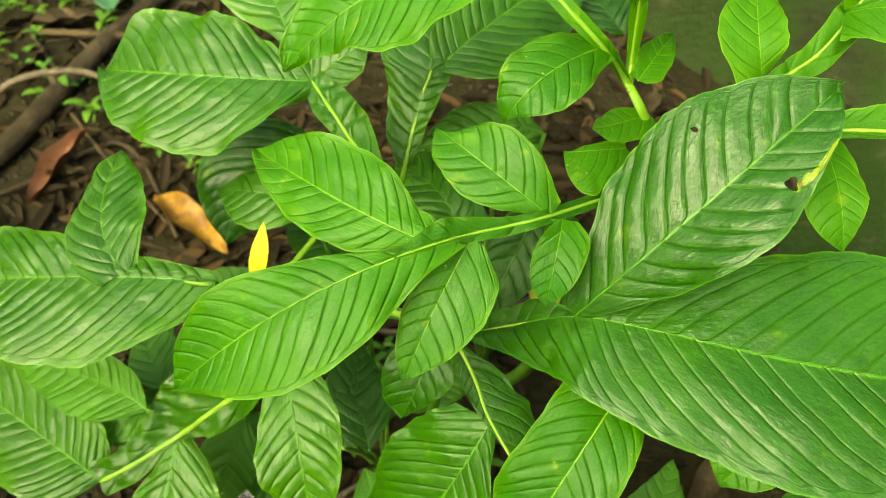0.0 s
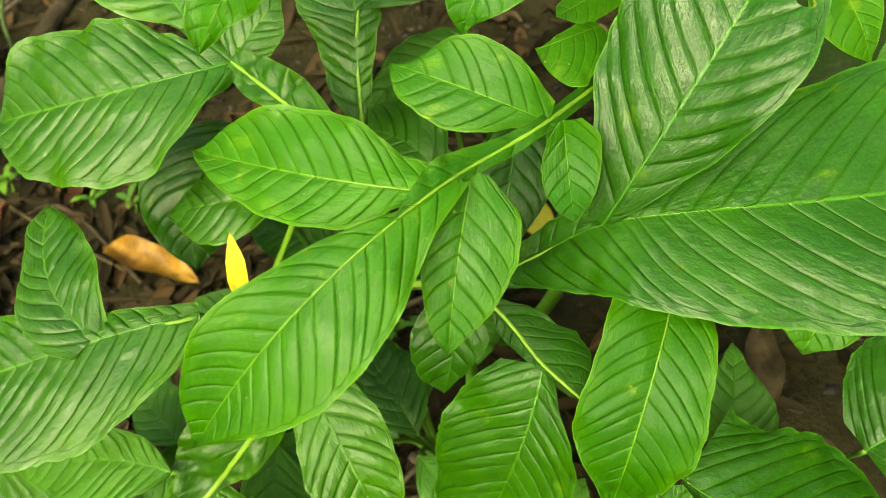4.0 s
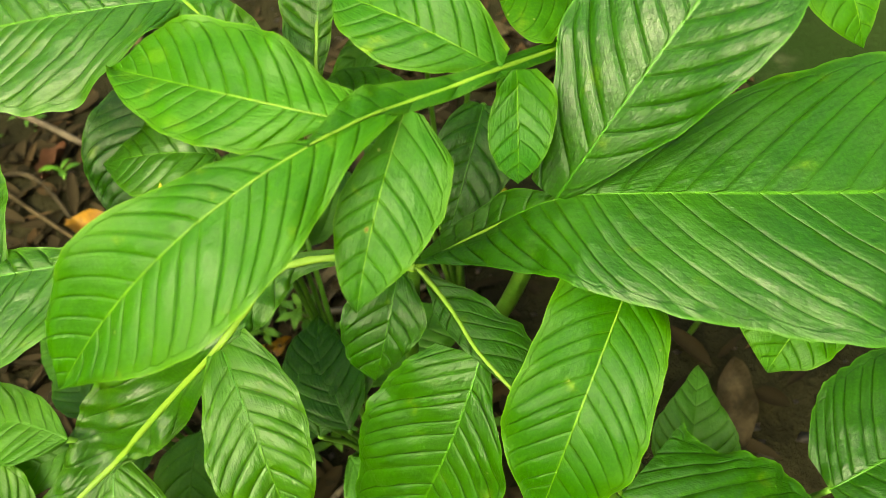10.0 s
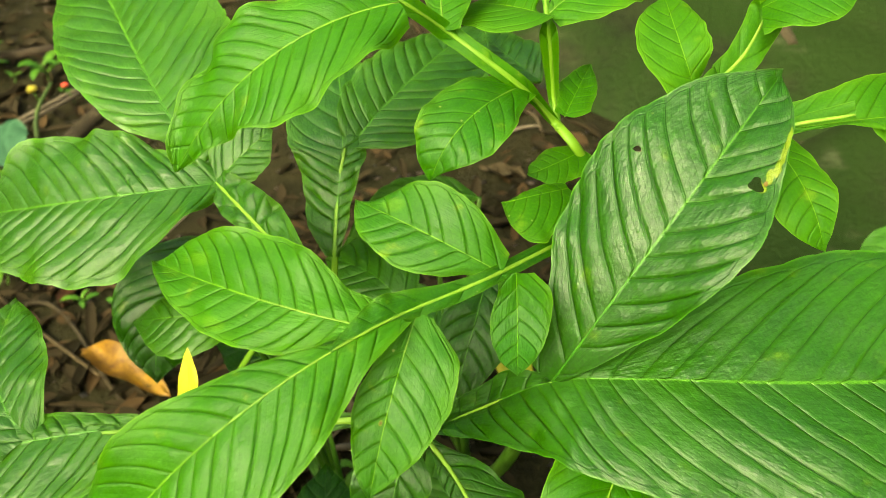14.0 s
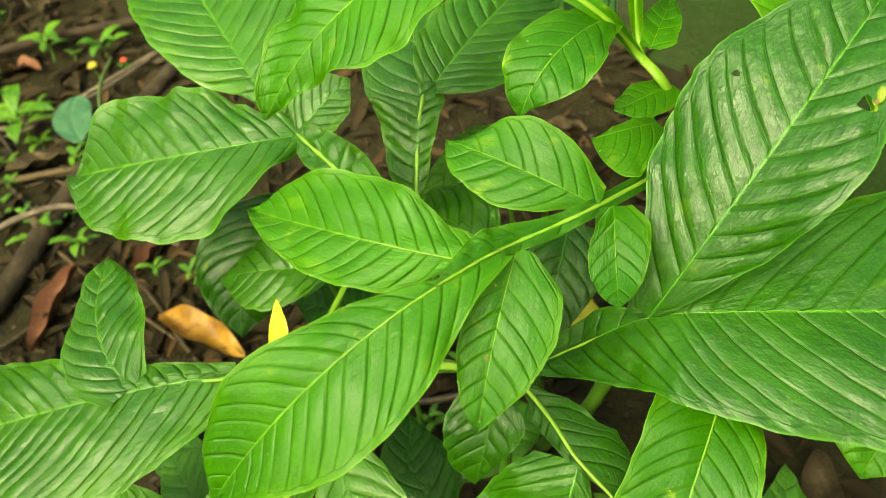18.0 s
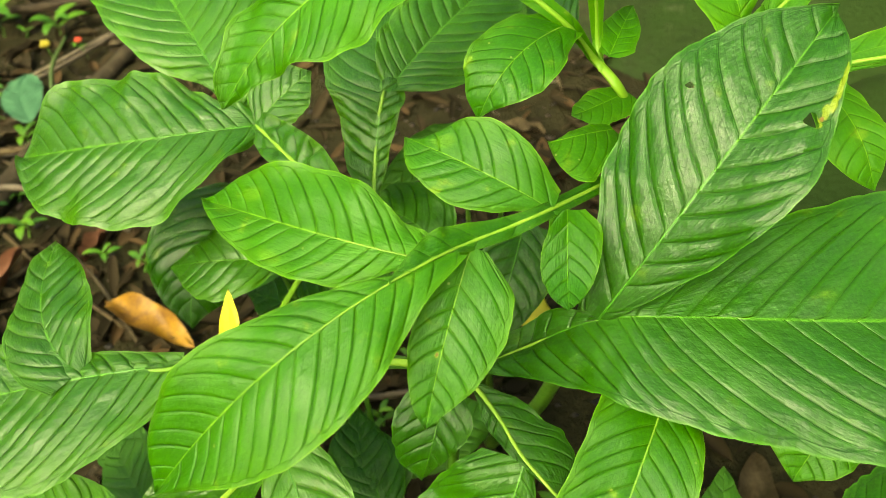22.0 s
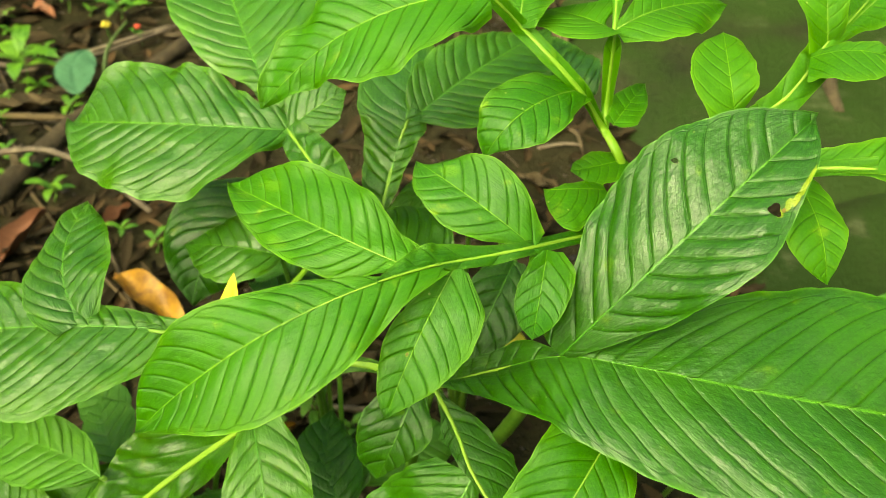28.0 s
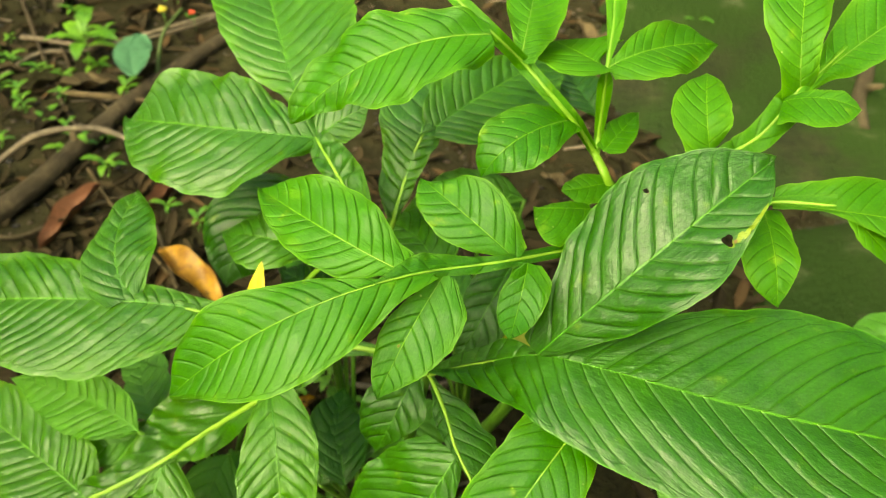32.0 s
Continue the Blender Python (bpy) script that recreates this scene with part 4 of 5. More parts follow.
stalk(shade_c, STEM, [(-0.286, 0.393, 0.220), (-0.252, 0.405, 0.117), (-0.232, 0.412, -0.010)], 0.0022, 0.0036)
stalk(shade_c, STEM, [(-0.296, 0.445, 0.200), (-0.256, 0.424, 0.105), (-0.228, 0.412, -0.010)], 0.0022, 0.0036)
stalk(shade_c, STEM, [(-0.201, 0.369, 0.200), (-0.222, 0.397, 0.105), (-0.224, 0.412, -0.010)], 0.0022, 0.0036)
stalk(shade_c, STEM, [(-0.168, 0.437, 0.260), (-0.211, 0.421, 0.139), (-0.230, 0.412, -0.010)], 0.0022, 0.0036)
stalk(shade_d, STEM, [(-0.069, 0.318, 0.240), (-0.071, 0.361, 0.128), (-0.064, 0.384, -0.010)], 0.0022, 0.0036)
stalk(shade_d, STEM, [(-0.096, 0.329, 0.220), (-0.081, 0.365, 0.117), (-0.070, 0.384, -0.010)], 0.0022, 0.0036)
stalk(shade_d, STEM, [(-0.078, 0.478, 0.300), (-0.074, 0.417, 0.161), (-0.066, 0.384, -0.010)], 0.0022, 0.0036)
stalk(shade_d, STEM, [(-0.093, 0.331, 0.240), (-0.080, 0.366, 0.127), (-0.072, 0.384, -0.010)], 0.0022, 0.0036)
stalk(shade_d, STEM, [(-0.076, 0.315, 0.200), (-0.074, 0.360, 0.105), (-0.068, 0.384, -0.010)], 0.0022, 0.0036)
stalk(shade_a, STEM, [(-0.105, 0.560, 0.250), (-0.103, 0.552, 0.120), (-0.106, 0.544, -0.010)], 0.0022, 0.0036)
stalk(shade_b, STEM, [(0.065, 0.545, 0.240), (0.060, 0.548, 0.120), (0.056, 0.551, -0.010)], 0.0022, 0.0036)
stalk(shade_b, STEM, [(0.045, 0.550, 0.200), (0.050, 0.550, 0.100), (0.054, 0.551, -0.010)], 0.0022, 0.0036)
stalk(shade_d, STEM, [(-0.060, 0.390, 0.180), (-0.064, 0.386, 0.090), (-0.068, 0.384, -0.010)], 0.0022, 0.0036)
stalk(shade_c, STEM, [(-0.215, 0.405, 0.150), (-0.222, 0.410, 0.080), (-0.228, 0.412, -0.010)], 0.0022, 0.0036)
stalk(shade_c, STEM, [(-0.245, 0.420, 0.170), (-0.238, 0.416, 0.080), (-0.232, 0.412, -0.010)], 0.0022, 0.0036)
stalk(shade_e, STEM, [(-0.075, 0.250, 0.140), (-0.078, 0.248, 0.070), (-0.080, 0.246, -0.010)], 0.0022, 0.0036)
stalk(shade_e, STEM, [(0.004, 0.204, 0.170), (-0.054, 0.231, 0.089), (-0.077, 0.246, -0.010)], 0.0022, 0.0036)
stalk(shade_e, STEM, [(-0.193, 0.229, 0.120), (-0.123, 0.240, 0.062), (-0.083, 0.246, -0.010)], 0.0022, 0.0036)
stalk(shade_f, STEM, [(0.579, 0.509, 0.250), (0.586, 0.528, 0.133), (0.595, 0.539, -0.010)], 0.0022, 0.0036)

# ---- litter, sticks and weeds on the soil ----
RNG = random.Random(11)


def over(x, y, up=0.0):
    return np.array((x, y, ground_height(x, y) + up))


def bare(x, y):
    """Whether a place lies on the open soil, where little litter is left."""
    return x > 0.10 and y < 0.80


def dead_leaf(place, length, width, turn, material, label, curl=0.3, tilt=0.0, group="dead leaves", name="dead_leaf"):
    """A dry, curled leaf lying on the soil, with its midrib."""
    ob = thing(name, label, "leaf", place, group)
    nu, nv = 22, 9
    v = []
    ph = RNG.uniform(0, 6)
    for i in range(nu):
        u = i / (nu - 1)
        half = width * (max(u, 0) ** 0.7 * (1 - u) ** 0.8) * 1.7
        for j in range(nv):
            x = 2 * j / (nv - 1) - 1
            z = curl * half * (x * x) * 1.4 + 0.10 * length * math.sin(u * 3.1 + ph) * curl + 0.004 * math.sin(u * 14 + x * 3 + ph) + 0.003
            v.append(((u - 0.5) * length, half * x * (1 - 0.2 * curl), z))
    m = pose(0, 0, 0, RNG.uniform(-8, 8), tilt, turn)
    v = np.array([m @ Vector(p) for p in v])
    lo = v[:, 2].min()
    v[:, 2] -= lo
    blade = part("blade", v, grid_faces(nu, nv), material, ob)
    mid = v.reshape(nu, nv, 3)[:, nv // 2] + np.array((0, 0, 0.0006))
    tube("midrib", mid, np.linspace(0.0012, 0.0004, nu), TWIG if material is LITTER else material, ob, sides=5)
    return ob


def stick(points, r0, r1, material, label, name="twig", group="twigs", knots=0.15, up=(0.2, 0.1, 1)):
    ob = thing(name, label, "twig" if name == "twig" else "log", points[0], group)
    n = 10 * len(points)
    line = curve_through(points, n)
    rad = np.linspace(r0, r1, n) * np.array([1 + knots * noise.noise((i * 0.55, r0 * 900, 0)) for i in range(n)])
    tube("stem", line, rad, material, ob, sides=10 if r0 > 0.01 else 7, up=up)
    if r0 > 0.004:
        k = n // 2
        d = np.array((RNG.uniform(-1, 1), RNG.uniform(-1, 1), 0.6)) * r0 * 3
        tube("stub", np.array([line[k], line[k] + d * 0.5, line[k] + d]), [r0 * 0.5, r0 * 0.4, r0 * 0.25], material, ob, sides=7)
    return ob


# a rotten log and an arched bare runner
stick([over(-0.90, 0.72, 0.015), over(-0.76, 0.93, 0.02), over(-0.70, 1.11, 0.02), over(-0.64, 1.31, 0.02), over(-0.50, 1.62, 0.015)], 0.022, 0.017, BARK, "brown rotten log lying on the soil", "fallen_log", "logs")
stick([over(-0.90, 0.95, 0.0), (-0.794, 1.016, 0.06), (-0.72, 1.03, 0.11), (-0.65, 1.041, 0.125), (-0.59, 1.045, 0.12), (-0.52, 1.03, 0.09), (-0.44, 1.0, 0.03)], 0.0064, 0.0048, TWIG, "pale bare runner arching over the log")
stick([over(-0.86, 0.98, 0.01), over(-0.72, 0.86, 0.012), over(-0.55, 0.98, 0.01), over(-0.40, 0.76, 0.01)], 0.004, 0.003, BARK, "thin dark twig on the soil")
stick([over(-1.0, 1.55, 0.02), over(-0.80, 1.50, 0.03), over(-0.66, 1.58, 0.02), over(-0.5, 1.75, 0.02)], 0.006, 0.004, TWIG, "dry straw-coloured twig on the soil")
stick([over(-0.80, 1.30, 0.02), over(-0.68, 1.28, 0.03), over(-0.56, 1.29, 0.02)], 0.007, 0.006, LITTER, "short brown twig on the soil")
stick([over(-1.3, 1.82, 0.02), over(-0.9, 1.86, 0.03), over(-0.5, 1.90, 0.02)], 0.012, 0.010, DARK_WOOD, "dark branch lying on the soil")
stick([over(-0.22, 0.36, 0.012), over(-0.10, 0.345, 0.015), over(0.02, 0.30, 0.01)], 0.006, 0.005, TWIG, "pale dry twig on the soil")
stick([over(-0.10, 0.40, 0.012), over(-0.02, 0.30, 0.015), over(0.06, 0.22, 0.01)], 0.006, 0.005, TWIG, "pale dry twig on the soil")
stick([over(0.0, 0.33, 0.012), over(0.07, 0.27, 0.015), over(0.13, 0.18, 0.01)], 0.005, 0.004, TWIG, "pale dry twig on the soil")
stick([over(-0.16, 0.62, 0.012), over(-0.02, 0.60, 0.015), over(0.13, 0.66, 0.01)], 0.005, 0.004, TWIG, "pale dry twig on the soil")
for i in range(46):
    x, y = RNG.uniform(-1.5, 0.35), RNG.uniform(0.15, 2.3)
    if bare(x, y):
        continue
    a, l = RNG.uniform(0, 6.28), RNG.uniform(0.06, 0.22)
    r = RNG.uniform(0.0012, 0.0035)
    dx, dy = math.cos(a) * l, math.sin(a) * l
    stick([over(x, y, r), over(x + dx * 0.5 + RNG.uniform(-0.015, 0.015), y + dy * 0.5, r + 0.006), over(x + dx, y + dy, r)], r, r * 0.7, RNG.choice((TWIG, BARK, BARK)), "thin dry twig among the litter")

# more bare twigs and dry leaves under the large leaves
for i in range(26):
    x, y = RNG.uniform(-0.35, 0.35), RNG.uniform(0.10, 0.55)
    if bare(x, y):
        continue
    a, l, r = RNG.uniform(0, 6.28), RNG.uniform(0.06, 0.18), RNG.uniform(0.0015, 0.005)
    dx, dy = math.cos(a) * l, math.sin(a) * l
    stick([over(x, y, r + 0.004), over(x + dx * 0.5, y + dy * 0.5 + RNG.uniform(-0.015, 0.015), r + 0.012), over(x + dx, y + dy, r + 0.004)], r, r * 0.7, RNG.choice((TWIG, TWIG, BARK)), "pale dry twig among the litter")

# dead leaves: a few that stand out, then the rest of the litter
dead_leaf(over(-0.634, 0.918), 0.155, 0.036, 68, RUST, "curled reddish brown dead leaf on the soil", 0.9)
dead_leaf(over(-0.395, 0.800, 0.012), 0.17, 0.046, -38, ORANGE, "orange and yellow dead leaf on the soil", 0.5)
dead_leaf(over(-0.50, 1.0), 0.08, 0.03, 70, RUST, "small red-brown dead leaf on the soil", 0.8)
dead_leaf(over(-0.772, 1.345), 0.15, 0.05, 20, LITTER, "broad brown dead leaf on the soil", 0.4)
dead_leaf(over(0.31, 0.36), 0.12, 0.04, 65, LITTER, "rusty brown dead leaf on the soil", 0.5)
dead_leaf(over(-0.20, 0.56), 0.10, 0.03, 30, ORANGE, "rusty orange dead leaf on the soil", 0.5)
for i in range(110):
    x, y = RNG.uniform(-1.5, 0.4), RNG.uniform(0.1, 2.4)
    if bare(x, y):
        continue
    dead_leaf(over(x, y, RNG.uniform(0, 0.012)), RNG.uniform(0.06, 0.16), RNG.uniform(0.016, 0.042), RNG.uniform(0, 360), RNG.choice((LITTER, LITTER, BARK, SOIL)), RNG.choice(("brown dead leaf in the litter", "dark rotting leaf in the litter")), RNG.uniform(0.2, 0.9), RNG.uniform(-14, 14))

stick([over(-1.073, 1.722, 0.012), over(-0.881, 1.412, 0.012), over(-0.799, 1.282, 0.012), over(-0.684, 1.133, 0.012)], 0.0045, 0.003, DARK_WOOD, "thin dark twig lying over the litter")
stick([over(-0.980, 1.382, 0.012), over(-0.941, 1.493, 0.012), over(-0.842, 1.539, 0.012), over(-0.693, 1.611, 0.012), over(-0.573, 1.726, 0.012)], 0.0040, 0.003, TWIG, "straw-coloured stem lying over the litter")
stick([over(-0.709, 1.363, 0.012), over(-0.653, 1.360, 0.012), over(-0.599, 1.352, 0.012)], 0.0042, 0.0036, LITTER, "short pinkish brown stem beside the bluish leaf")
stick([over(-0.952, 1.616, 0.012), over(-0.834, 1.417, 0.012), over(-0.779, 1.306, 0.012)], 0.0040, 0.003, DARK_WOOD, "thin dark twig lying over the litter")
stick([over(-0.660, 1.061, 0.012), over(-0.564, 0.943, 0.012), over(-0.438, 0.815, 0.012)], 0.0035, 0.0028, LITTER, "thin brown twig on the soil")
dead_leaf(over(-0.772, 1.346, 0.012), 0.11, 0.042, 20, LITTER, "light brown dead leaf on the soil", 0.4)
dead_leaf(over(-0.895, 1.774, 0.012), 0.12, 0.040, -30, RUST, "reddish brown dead leaf among the weeds", 0.5)
dead_leaf(over(-0.782, 1.206, 0.012), 0.10, 0.034, 80, LITTER, "greyish brown dead leaf on the soil", 0.5)


def crumbs():
    """Small clods, bark scraps and leaf crumbs."""
    v, f = [], []
    for i in range(5200):
        x, y = RNG.uniform(-1.6, 1.5), RNG.uniform(0.0, 2.5)
        s = RNG.uniform(0.002, 0.008)
        a = RNG.uniform(0, 6.28)
        c = over(x, y, s * 0.2)
        k = len(v)
        for j in range(4):
            b = a + j * 1.57 + RNG.uniform(-0.4, 0.4)
            v.append(c + np.array((math.cos(b) * s * (1.6 if j % 2 else 0.8), math.sin(b) * s, RNG.uniform(-0.2, 0.3) * s)))
        v.append(c + np.array((0, 0, s * RNG.uniform(0.1, 0.35))))
        v.append(c - np.array((0, 0, s * 0.2)))
        f += [(k + j, k + (j + 1) % 4, k + 4) for j in range(4)] + [(k + (j + 1) % 4, k + j, k + 5) for j in range(4)]
    ob = part("leaf_crumbs", v, f, CRUMB)
    return tagged(ob, "crumbs of rotten leaves and bark over the soil", "litter", kind="stuff")


CRUMB, ct, cb, cout = nodes("crumb")
isl = ct.nodes.new("ShaderNodeNewGeometry").outputs["Random Per Island"]
ct.links.new(mixed(ct, smooth(ct, isl, 0.2, 1.0), (0.006, 0.005, 0.003), (0.055, 0.036, 0.022)), cb.inputs["Base Color"])
cb.inputs["Roughness"].default_value = 0.75
crumbs()


def leaf_litter():
    """The mat of rotting leaves: small curled flakes, one over the other."""
    v, f = [], []
    for i in range(5600):
        x, y = RNG.uniform(-1.7, 0.45), RNG.uniform(0.0, 2.7)
        if 3000 < i < 3600:
            x = RNG.uniform(0.4, 1.7)
        elif i >= 3600:
            x, y = RNG.uniform(-0.7, 0.6), RNG.uniform(-0.1, 1.1)
        if bare(x, y) and i % 8:
            continue
        l, w = RNG.uniform(0.02, 0.09), RNG.uniform(0.006, 0.020)
        m = Matrix.Translation(over(x, y, RNG.uniform(0.002, 0.012))) @ pose(0, 0, 0, RNG.uniform(-22, 22), RNG.uniform(-18, 18), RNG.uniform(0, 360))
        k, c, ph = len(v), RNG.uniform(0.1, 0.9), RNG.uniform(0, 6)
        for a in range(8):
            u = a / 7
            h = w * (u ** 0.7 * (1 - u) ** 0.8) * 1.7
            for b in (-1, -0.5, 0, 0.5, 1):
                v.append(m @ Vector(((u - 0.5) * l, h * b, c * h * b * b + 0.05 * l * math.sin(3 * u + ph))))
        f += [tuple(k + q for q in g) for g in grid_faces(8, 5)]
    ob = part("leaf_litter", v, f, FLAKE)
    return tagged(ob, "mat of rotting brown leaves over the soil", "litter", kind="stuff")


FLAKE, ft, fb, fout = nodes("litter_flake")
fi = ft.nodes.new("ShaderNodeNewGeometry").outputs["Random Per Island"]
fcol = mixed(ft, smooth(ft, fi, 0.0, 0.8), (0.009, 0.007, 0.0035), (0.036, 0.026, 0.013))
fcol = mixed(ft, smooth(ft, fi, 0.86, 0.98), fcol, (0.075, 0.045, 0.020))
fcol = mixed(ft, maths(ft, "MULTIPLY", noise_of(ft, 60.0), 0.6), fcol, (0.016, 0.014, 0.006))
ft.links.new(fcol, fb.inputs["Base Color"])
fb.inputs["Roughness"].default_value = 0.85
fb.inputs["Specular IOR Level"].default_value = 0.08
leaf_litter()


def weed(place, count, size, material, label, spread=1.0, stem=0.05, turn=0.0):
    """A low weed: a thin stem with narrow leaves in a spray."""
    ob = thing("weed", label, "weed", place, "weeds")
    top = np.array(place) + np.array((0, 0, stem))
    tube("stem", curve_through([place, np.array(place) + (0.006, 0.004, stem * 0.5), top], 8), np.linspace(0.0018, 0.001, 8), STEM, ob, sides=6)
    for i in range(count):
        a = turn + 2.399 * i + RNG.uniform(-0.3, 0.3)
        h = stem * (0.45 + 0.55 * (i + 1) / count)
        b = np.array(place) + np.array((0.003, 0.002, h))
        l = size * RNG.uniform(0.7, 1.15)
        d = np.array((math.cos(a), math.sin(a), 0.0)) * l * spread
        leaflet(ob, material, b, b + d * 0.5 + (0, 0, 0.25 * l), b + d + (0, 0, 0.15 * l), l * 0.16, l * 0.16, name="leaf", veins=6)
    return ob


weed(over(-0.814, 1.464), 7, 0.090, WEED, "light green weed with narrow leaves", stem=0.07)
weed(over(-0.98, 1.30), 6, 0.045, WEED, "small green weed among the litter", stem=0.04)
weed(over(-0.697, 1.758), 6, 0.07, WEED, "light green weed with narrow leaves", stem=0.05)
weed(over(-0.836, 1.81), 6, 0.075, WEED, "small green weed with narrow leaves", stem=0.06)
weed(over(-0.93, 1.16), 5, 0.035, WEED, "small green weed among the litter", stem=0.03)
weed(over(-0.55, 1.10), 5, 0.030, WEED, "small green weed among the litter", stem=0.03)
weed(over(-0.42, 0.93), 4, 0.030, WEED, "small green weed among the litter", stem=0.03)
weed(over(-0.134, 0.58), 9, 0.035, WEED, "small round-leaved green weed under the large leaves", stem=0.08)
weed(over(-0.10, 0.53), 7, 0.030, WEED, "small round-leaved green weed under the large leaves", stem=0.06)
weed(over(-0.165, 0.62), 9, 0.034, WEED, "small round-leaved green weed under the large leaves", stem=0.05)
weed(over(-0.19, 0.587), 7, 0.030, WEED, "small round-leaved green weed under the large leaves", stem=0.04)
weed(over(-0.12, 0.44), 7, 0.030, WEED, "small round-leaved green weed under the large leaves", stem=0.04)
weed(over(-0.06, 0.26), 5, 0.030, WEED, "small green weed under the large leaves", stem=0.03)
weed(over(0.62, 1.75), 6, 0.05, WEED, "small green weed beside the stone", stem=0.04)
weed(over(0.50, 1.95), 6, 0.05, WEED, "small green weed beside the stone", stem=0.04)
for i in range(26):
    weed(over(RNG.uniform(-1.5, -0.4), RNG.uniform(0.9, 2.4)), RNG.randint(3, 5), RNG.uniform(0.015, 0.04), WEED, "tiny green seedling among the litter", stem=RNG.uniform(0.015, 0.03))

for i in range(34):
    x, y = RNG.uniform(-0.42, 0.40), RNG.uniform(0.12, 0.85)
    if x > 0.17 or (x < -0.26 and y > 0.70):
        continue
    weed(over(x, y), RNG.randint(4, 7), RNG.uniform(0.022, 0.04), WEED, "small round-leaved green weed under the large leaves", stem=RNG.uniform(0.02, 0.06))

for x, y in ((-0.96, 1.34), (-0.90, 1.40), (-0.83, 1.37), (-0.80, 1.29), (-0.88, 1.27), (-0.78, 1.43), (-0.99, 1.45), (-0.74, 1.17), (-0.70, 1.13), (-0.86, 1.13), (-0.62, 1.05), (-0.94, 1.70)):
    weed(over(x, y), RNG.randint(4, 6), RNG.uniform(0.028, 0.045), WEED, "small bright green weed among the litter", stem=RNG.uniform(0.02, 0.04))

# a bluish leaf, a yellow flower head and a red bud by the weeds
bluish = thing("fallen_leaf", "dull bluish green leaf lying on the litter", "leaf", tuple(over(-0.661, 1.38)))
leaflet(bluish, TEAL, (-0.640, 1.305, 0.07), (-0.672, 1.390, 0.085), (-0.676, 1.465, 0.08), 0.036, 0.042, name="blade", blunt=0.6)
curved = thing("weed", "curved green weed stem rising from the litter", "weed", tuple(over(-0.62, 1.36)), "weeds")
tube("stem", curve_through([over(-0.615, 1.33), (-0.622, 1.39, 0.05), (-0.615, 1.44, 0.10), (-0.585, 1.50, 0.13)], 16), np.linspace(0.0055, 0.003, 16), OLIVE, curved)
DULL_YELLOW = plain("dull_yellow_flower", (0.20, 0.16, 0.015), (0.40, 0.34, 0.04), 90)
RED = plain("red_bud", (0.35, 0.03, 0.02), (0.55, 0.08, 0.04), 60)


def bud(place, r, material, label, name):
    ob = thing(name, label, "flower", place)
    v, f = [], []
    for i in range(9):
        a = i / 8 * math.pi
        for j in range(12):
            b = j / 12 * 2 * math.pi
            k = r * (1 + 0.18 * math.sin(3 * b + a))
            v.append((k * math.sin(a) * math.cos(b), k * math.sin(a) * math.sin(b), 0.6 * k * math.cos(a) + 0.5 * r))
    f = [(i * 12 + j, (i + 1) * 12 + j, (i + 1) * 12 + (j + 1) % 12, i * 12 + (j + 1) % 12) for i in range(8) for j in range(12)]
    part("head", v, f, material, ob)
    tube("stem", np.array([(0, 0, 0.4 * r), (0.002, 0, -0.02), (0.003, 0.001, -0.045)]) + np.array(place), [0.0012, 0.0012, 0.0012], STEM, ob, sides=6)
    return ob


bud(tuple(over(-0.690, 1.645, 0.045)), 0.011, DULL_YELLOW, "small yellow flower head above the litter", "flower")
bud(tuple(over(-0.613, 1.625, 0.05)), 0.0075, RED, "small red bud above the litter", "flower_bud")

# ---- yellowed leaves of the plants ----
hang = thing("yellow_leaf", "bright yellow dying leaf hanging low under the dark leaf", "leaf", (0.10, 0.62, 0.06), "yellow leaves")
leaflet(hang, YELLOW, (0.075, 0.70, 0.13), (0.115, 0.662, 0.110), (0.146, 0.59, 0.065), (0.006, 0.012, 0.018, 0.023, 0.024, 0.017), (0.006, 0.012, 0.018, 0.022, 0.022, 0.015), name="blade", ribbed=0.4)
tube("stalk", curve_through([(0.075, 0.70, 0.131), (0.06, 0.72, 0.08), over(0.05, 0.73, -0.005)], 10), np.linspace(0.003, 0.004, 10), STEM, hang)
ytip = thing("yellow_leaf", "small upright bright yellow leaf tip", "leaf", (-0.15, 0.40, 0.40), "yellow leaves")
leaflet(ytip, YELLOW, (-0.158, 0.396, 0.402), (-0.151, 0.408, 0.424), (-0.147, 0.420, 0.444), (0.0060, 0.0080, 0.0086, 0.0072, 0.0046, 0.0018), (0.0060, 0.0080, 0.0088, 0.0078, 0.0050, 0.0018), roll=0, name="blade", ribbed=0.4)
tube("stalk", curve_through([(-0.158, 0.396, 0.402), (-0.180, 0.41, 0.25), over(-0.20, 0.43, -0.005)], 12), np.linspace(0.003, 0.004, 12), STEM, ytip)

# ---- a clear plastic cup left under the leaves ----
CLEAR, t_, b_, o_ = nodes("clear_plastic")
b_.inputs["Transmission Weight"].default_value = 0.86
b_.inputs["Roughness"].default_value = 0.08
b_.inputs["IOR"].default_value = 1.18
b_.inputs["Base Color"].default_value = (1.0, 1.0, 1.0, 1)


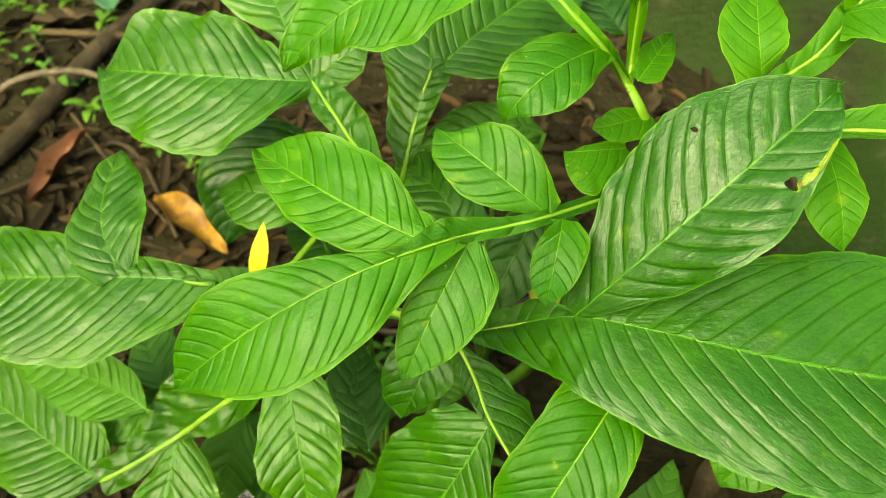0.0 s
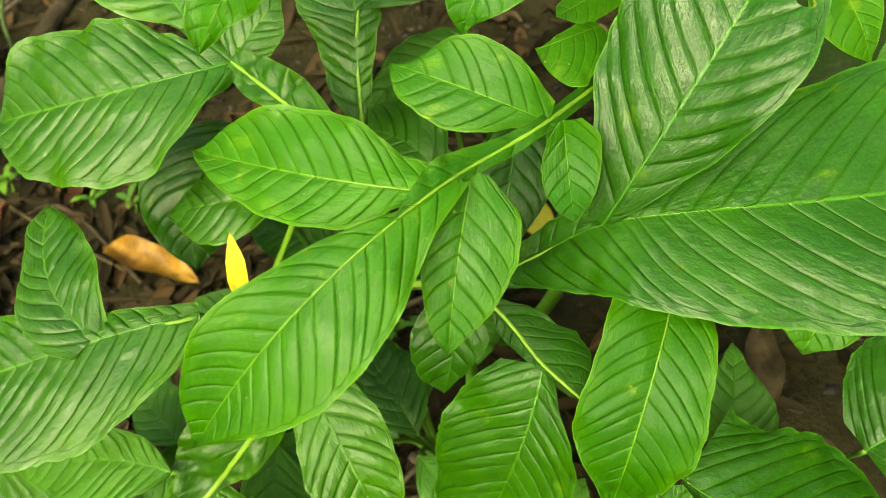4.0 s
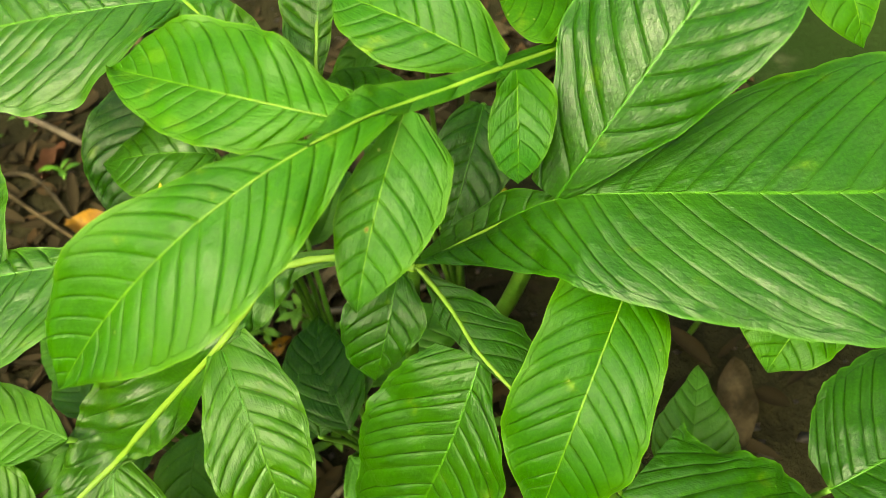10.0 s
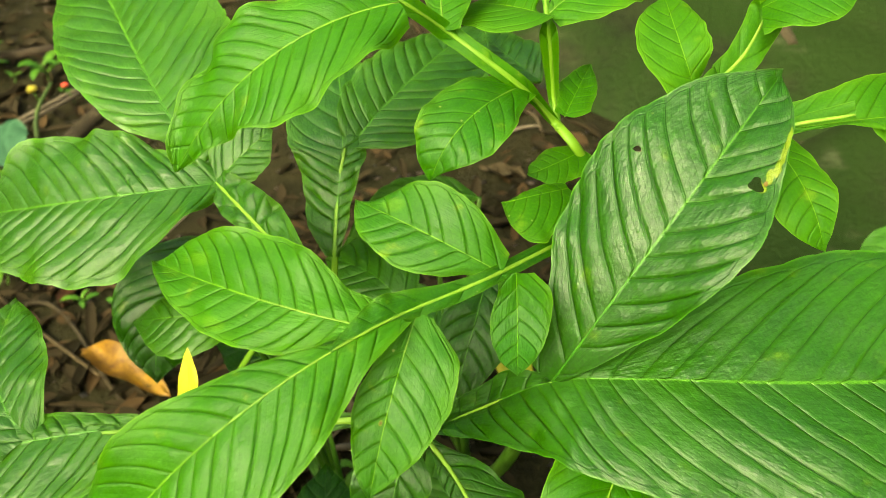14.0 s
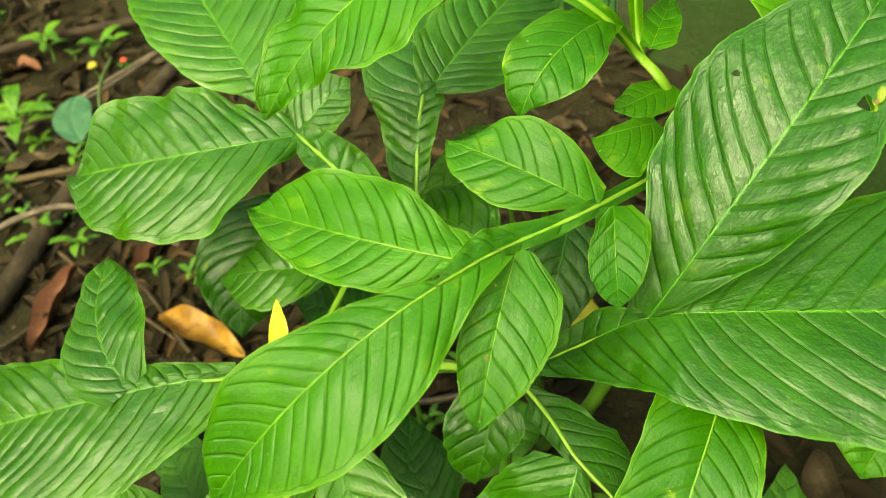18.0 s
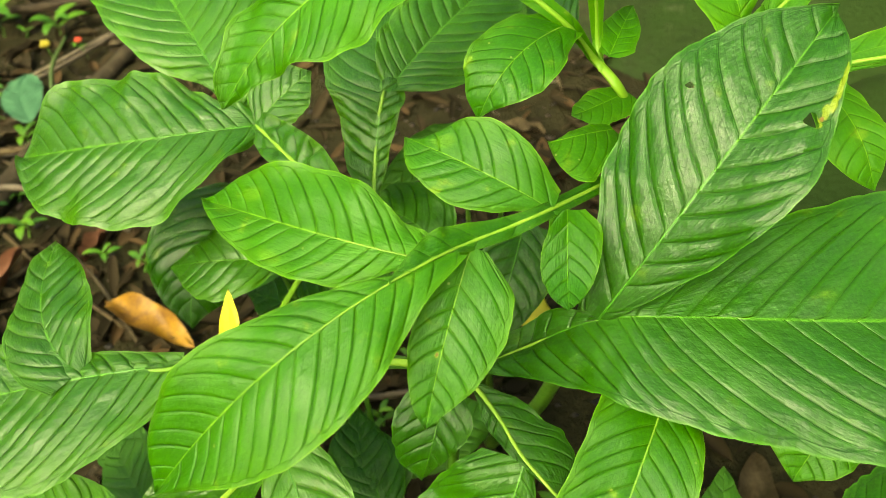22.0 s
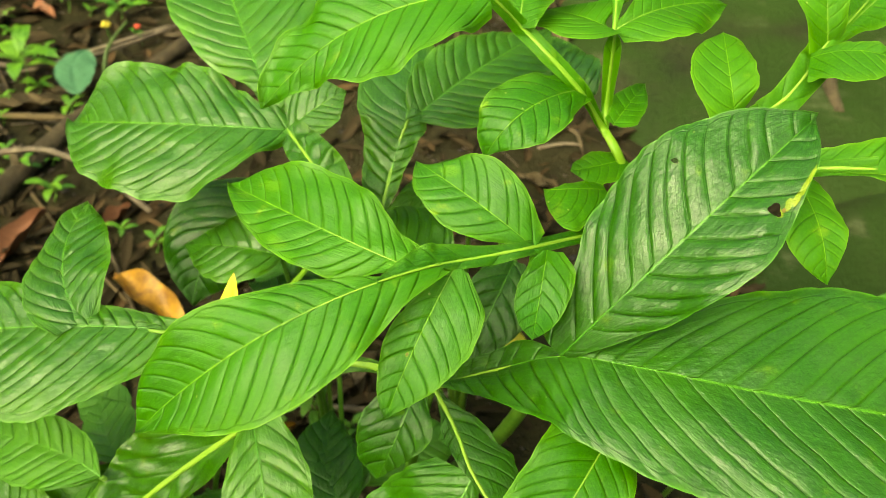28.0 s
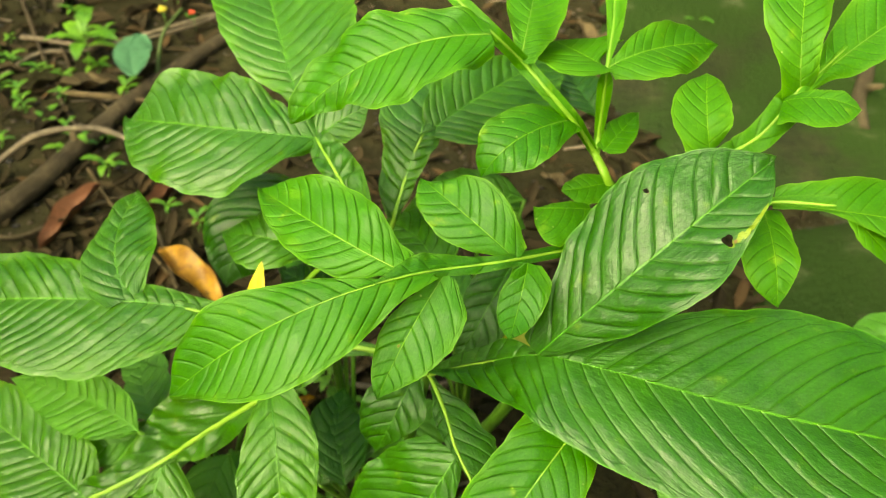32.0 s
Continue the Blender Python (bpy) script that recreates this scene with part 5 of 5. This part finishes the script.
def cup(place, r, h, m):
    ob = thing("plastic_cup", "crumpled clear plastic cup lying on the soil", "cup", place)
    prof = [(0.0, 0.0), (0.62, 0.0), (0.66, 0.05), (0.82, 0.5), (0.98, 0.97), (1.05, 1.0), (1.04, 0.96), (0.95, 0.93), (0.79, 0.5), (0.63, 0.07), (0.0, 0.03)]
    v = []
    for q, z in prof:
        for j in range(28):
            a = j / 28 * 2 * math.pi
            k = r * q * (1 + 0.10 * math.sin(2 * a + 3 * z))
            v.append(m @ Vector((k * math.cos(a), k * math.sin(a), z * h)))
    f = [(i * 28 + j, i * 28 + (j + 1) % 28, (i + 1) * 28 + (j + 1) % 28, (i + 1) * 28 + j) for i in range(len(prof) - 1) for j in range(28)]
    v = np.array(v)
    v[:, 2] -= v[:, 2].min()
    part("wall", v, f, CLEAR, ob)
    return ob


cup(tuple(over(-0.232, 0.352)), 0.036, 0.060, pose(0, 0, 0, 22, 30, 200))


# ---- mossy stone on the far side ----
def stone_slab(place, sx, sy, h, label):
    ob = thing("mossy_stone", label, "stone", place, "stones")
    v = []
    n = 48
    for i in range(n):
        for j in range(n):
            x, y = 2 * i / (n - 1) - 1, 2 * j / (n - 1) - 1
            k = max(abs(x), abs(y))
            l = math.hypot(x, y) or 1
            x2, y2 = x * k / l * 1.0, y * k / l
            z = h * (1 - k ** 6) + 0.02 * noise.noise((x2 * sx * 5 + place[0], y2 * sy * 5, 1.0)) * (1 - k ** 4) - 0.03 * k ** 6
            w = 1 + 0.14 * noise.noise((x2 * 1.7 + place[0] * 3, y2 * 1.7, 7.0))
            v.append((x2 * sx * w, y2 * sy * w, z))
    part("body", v, grid_faces(n, n), STONE, ob)
    return ob


stone_slab((0.83, 1.62, 0.0), 0.52, 0.62, 0.05, "broad flat mossy grey-green stone in the soil")
stone_slab((0.86, 0.72, -0.005), 0.40, 0.42, 0.035, "flat mossy green stone in the soil")
stone_slab((1.35, 0.95, 0.0), 0.45, 0.40, 0.04, "flat mossy grey stone in the soil")
stick([over(0.99, 1.62, 0.06), over(0.95, 1.50, 0.07), over(0.90, 1.40, 0.06), over(0.875, 1.29, 0.05)], 0.020, 0.012, BARK, "brown dead root lying on the stone", "dead_root", "roots")
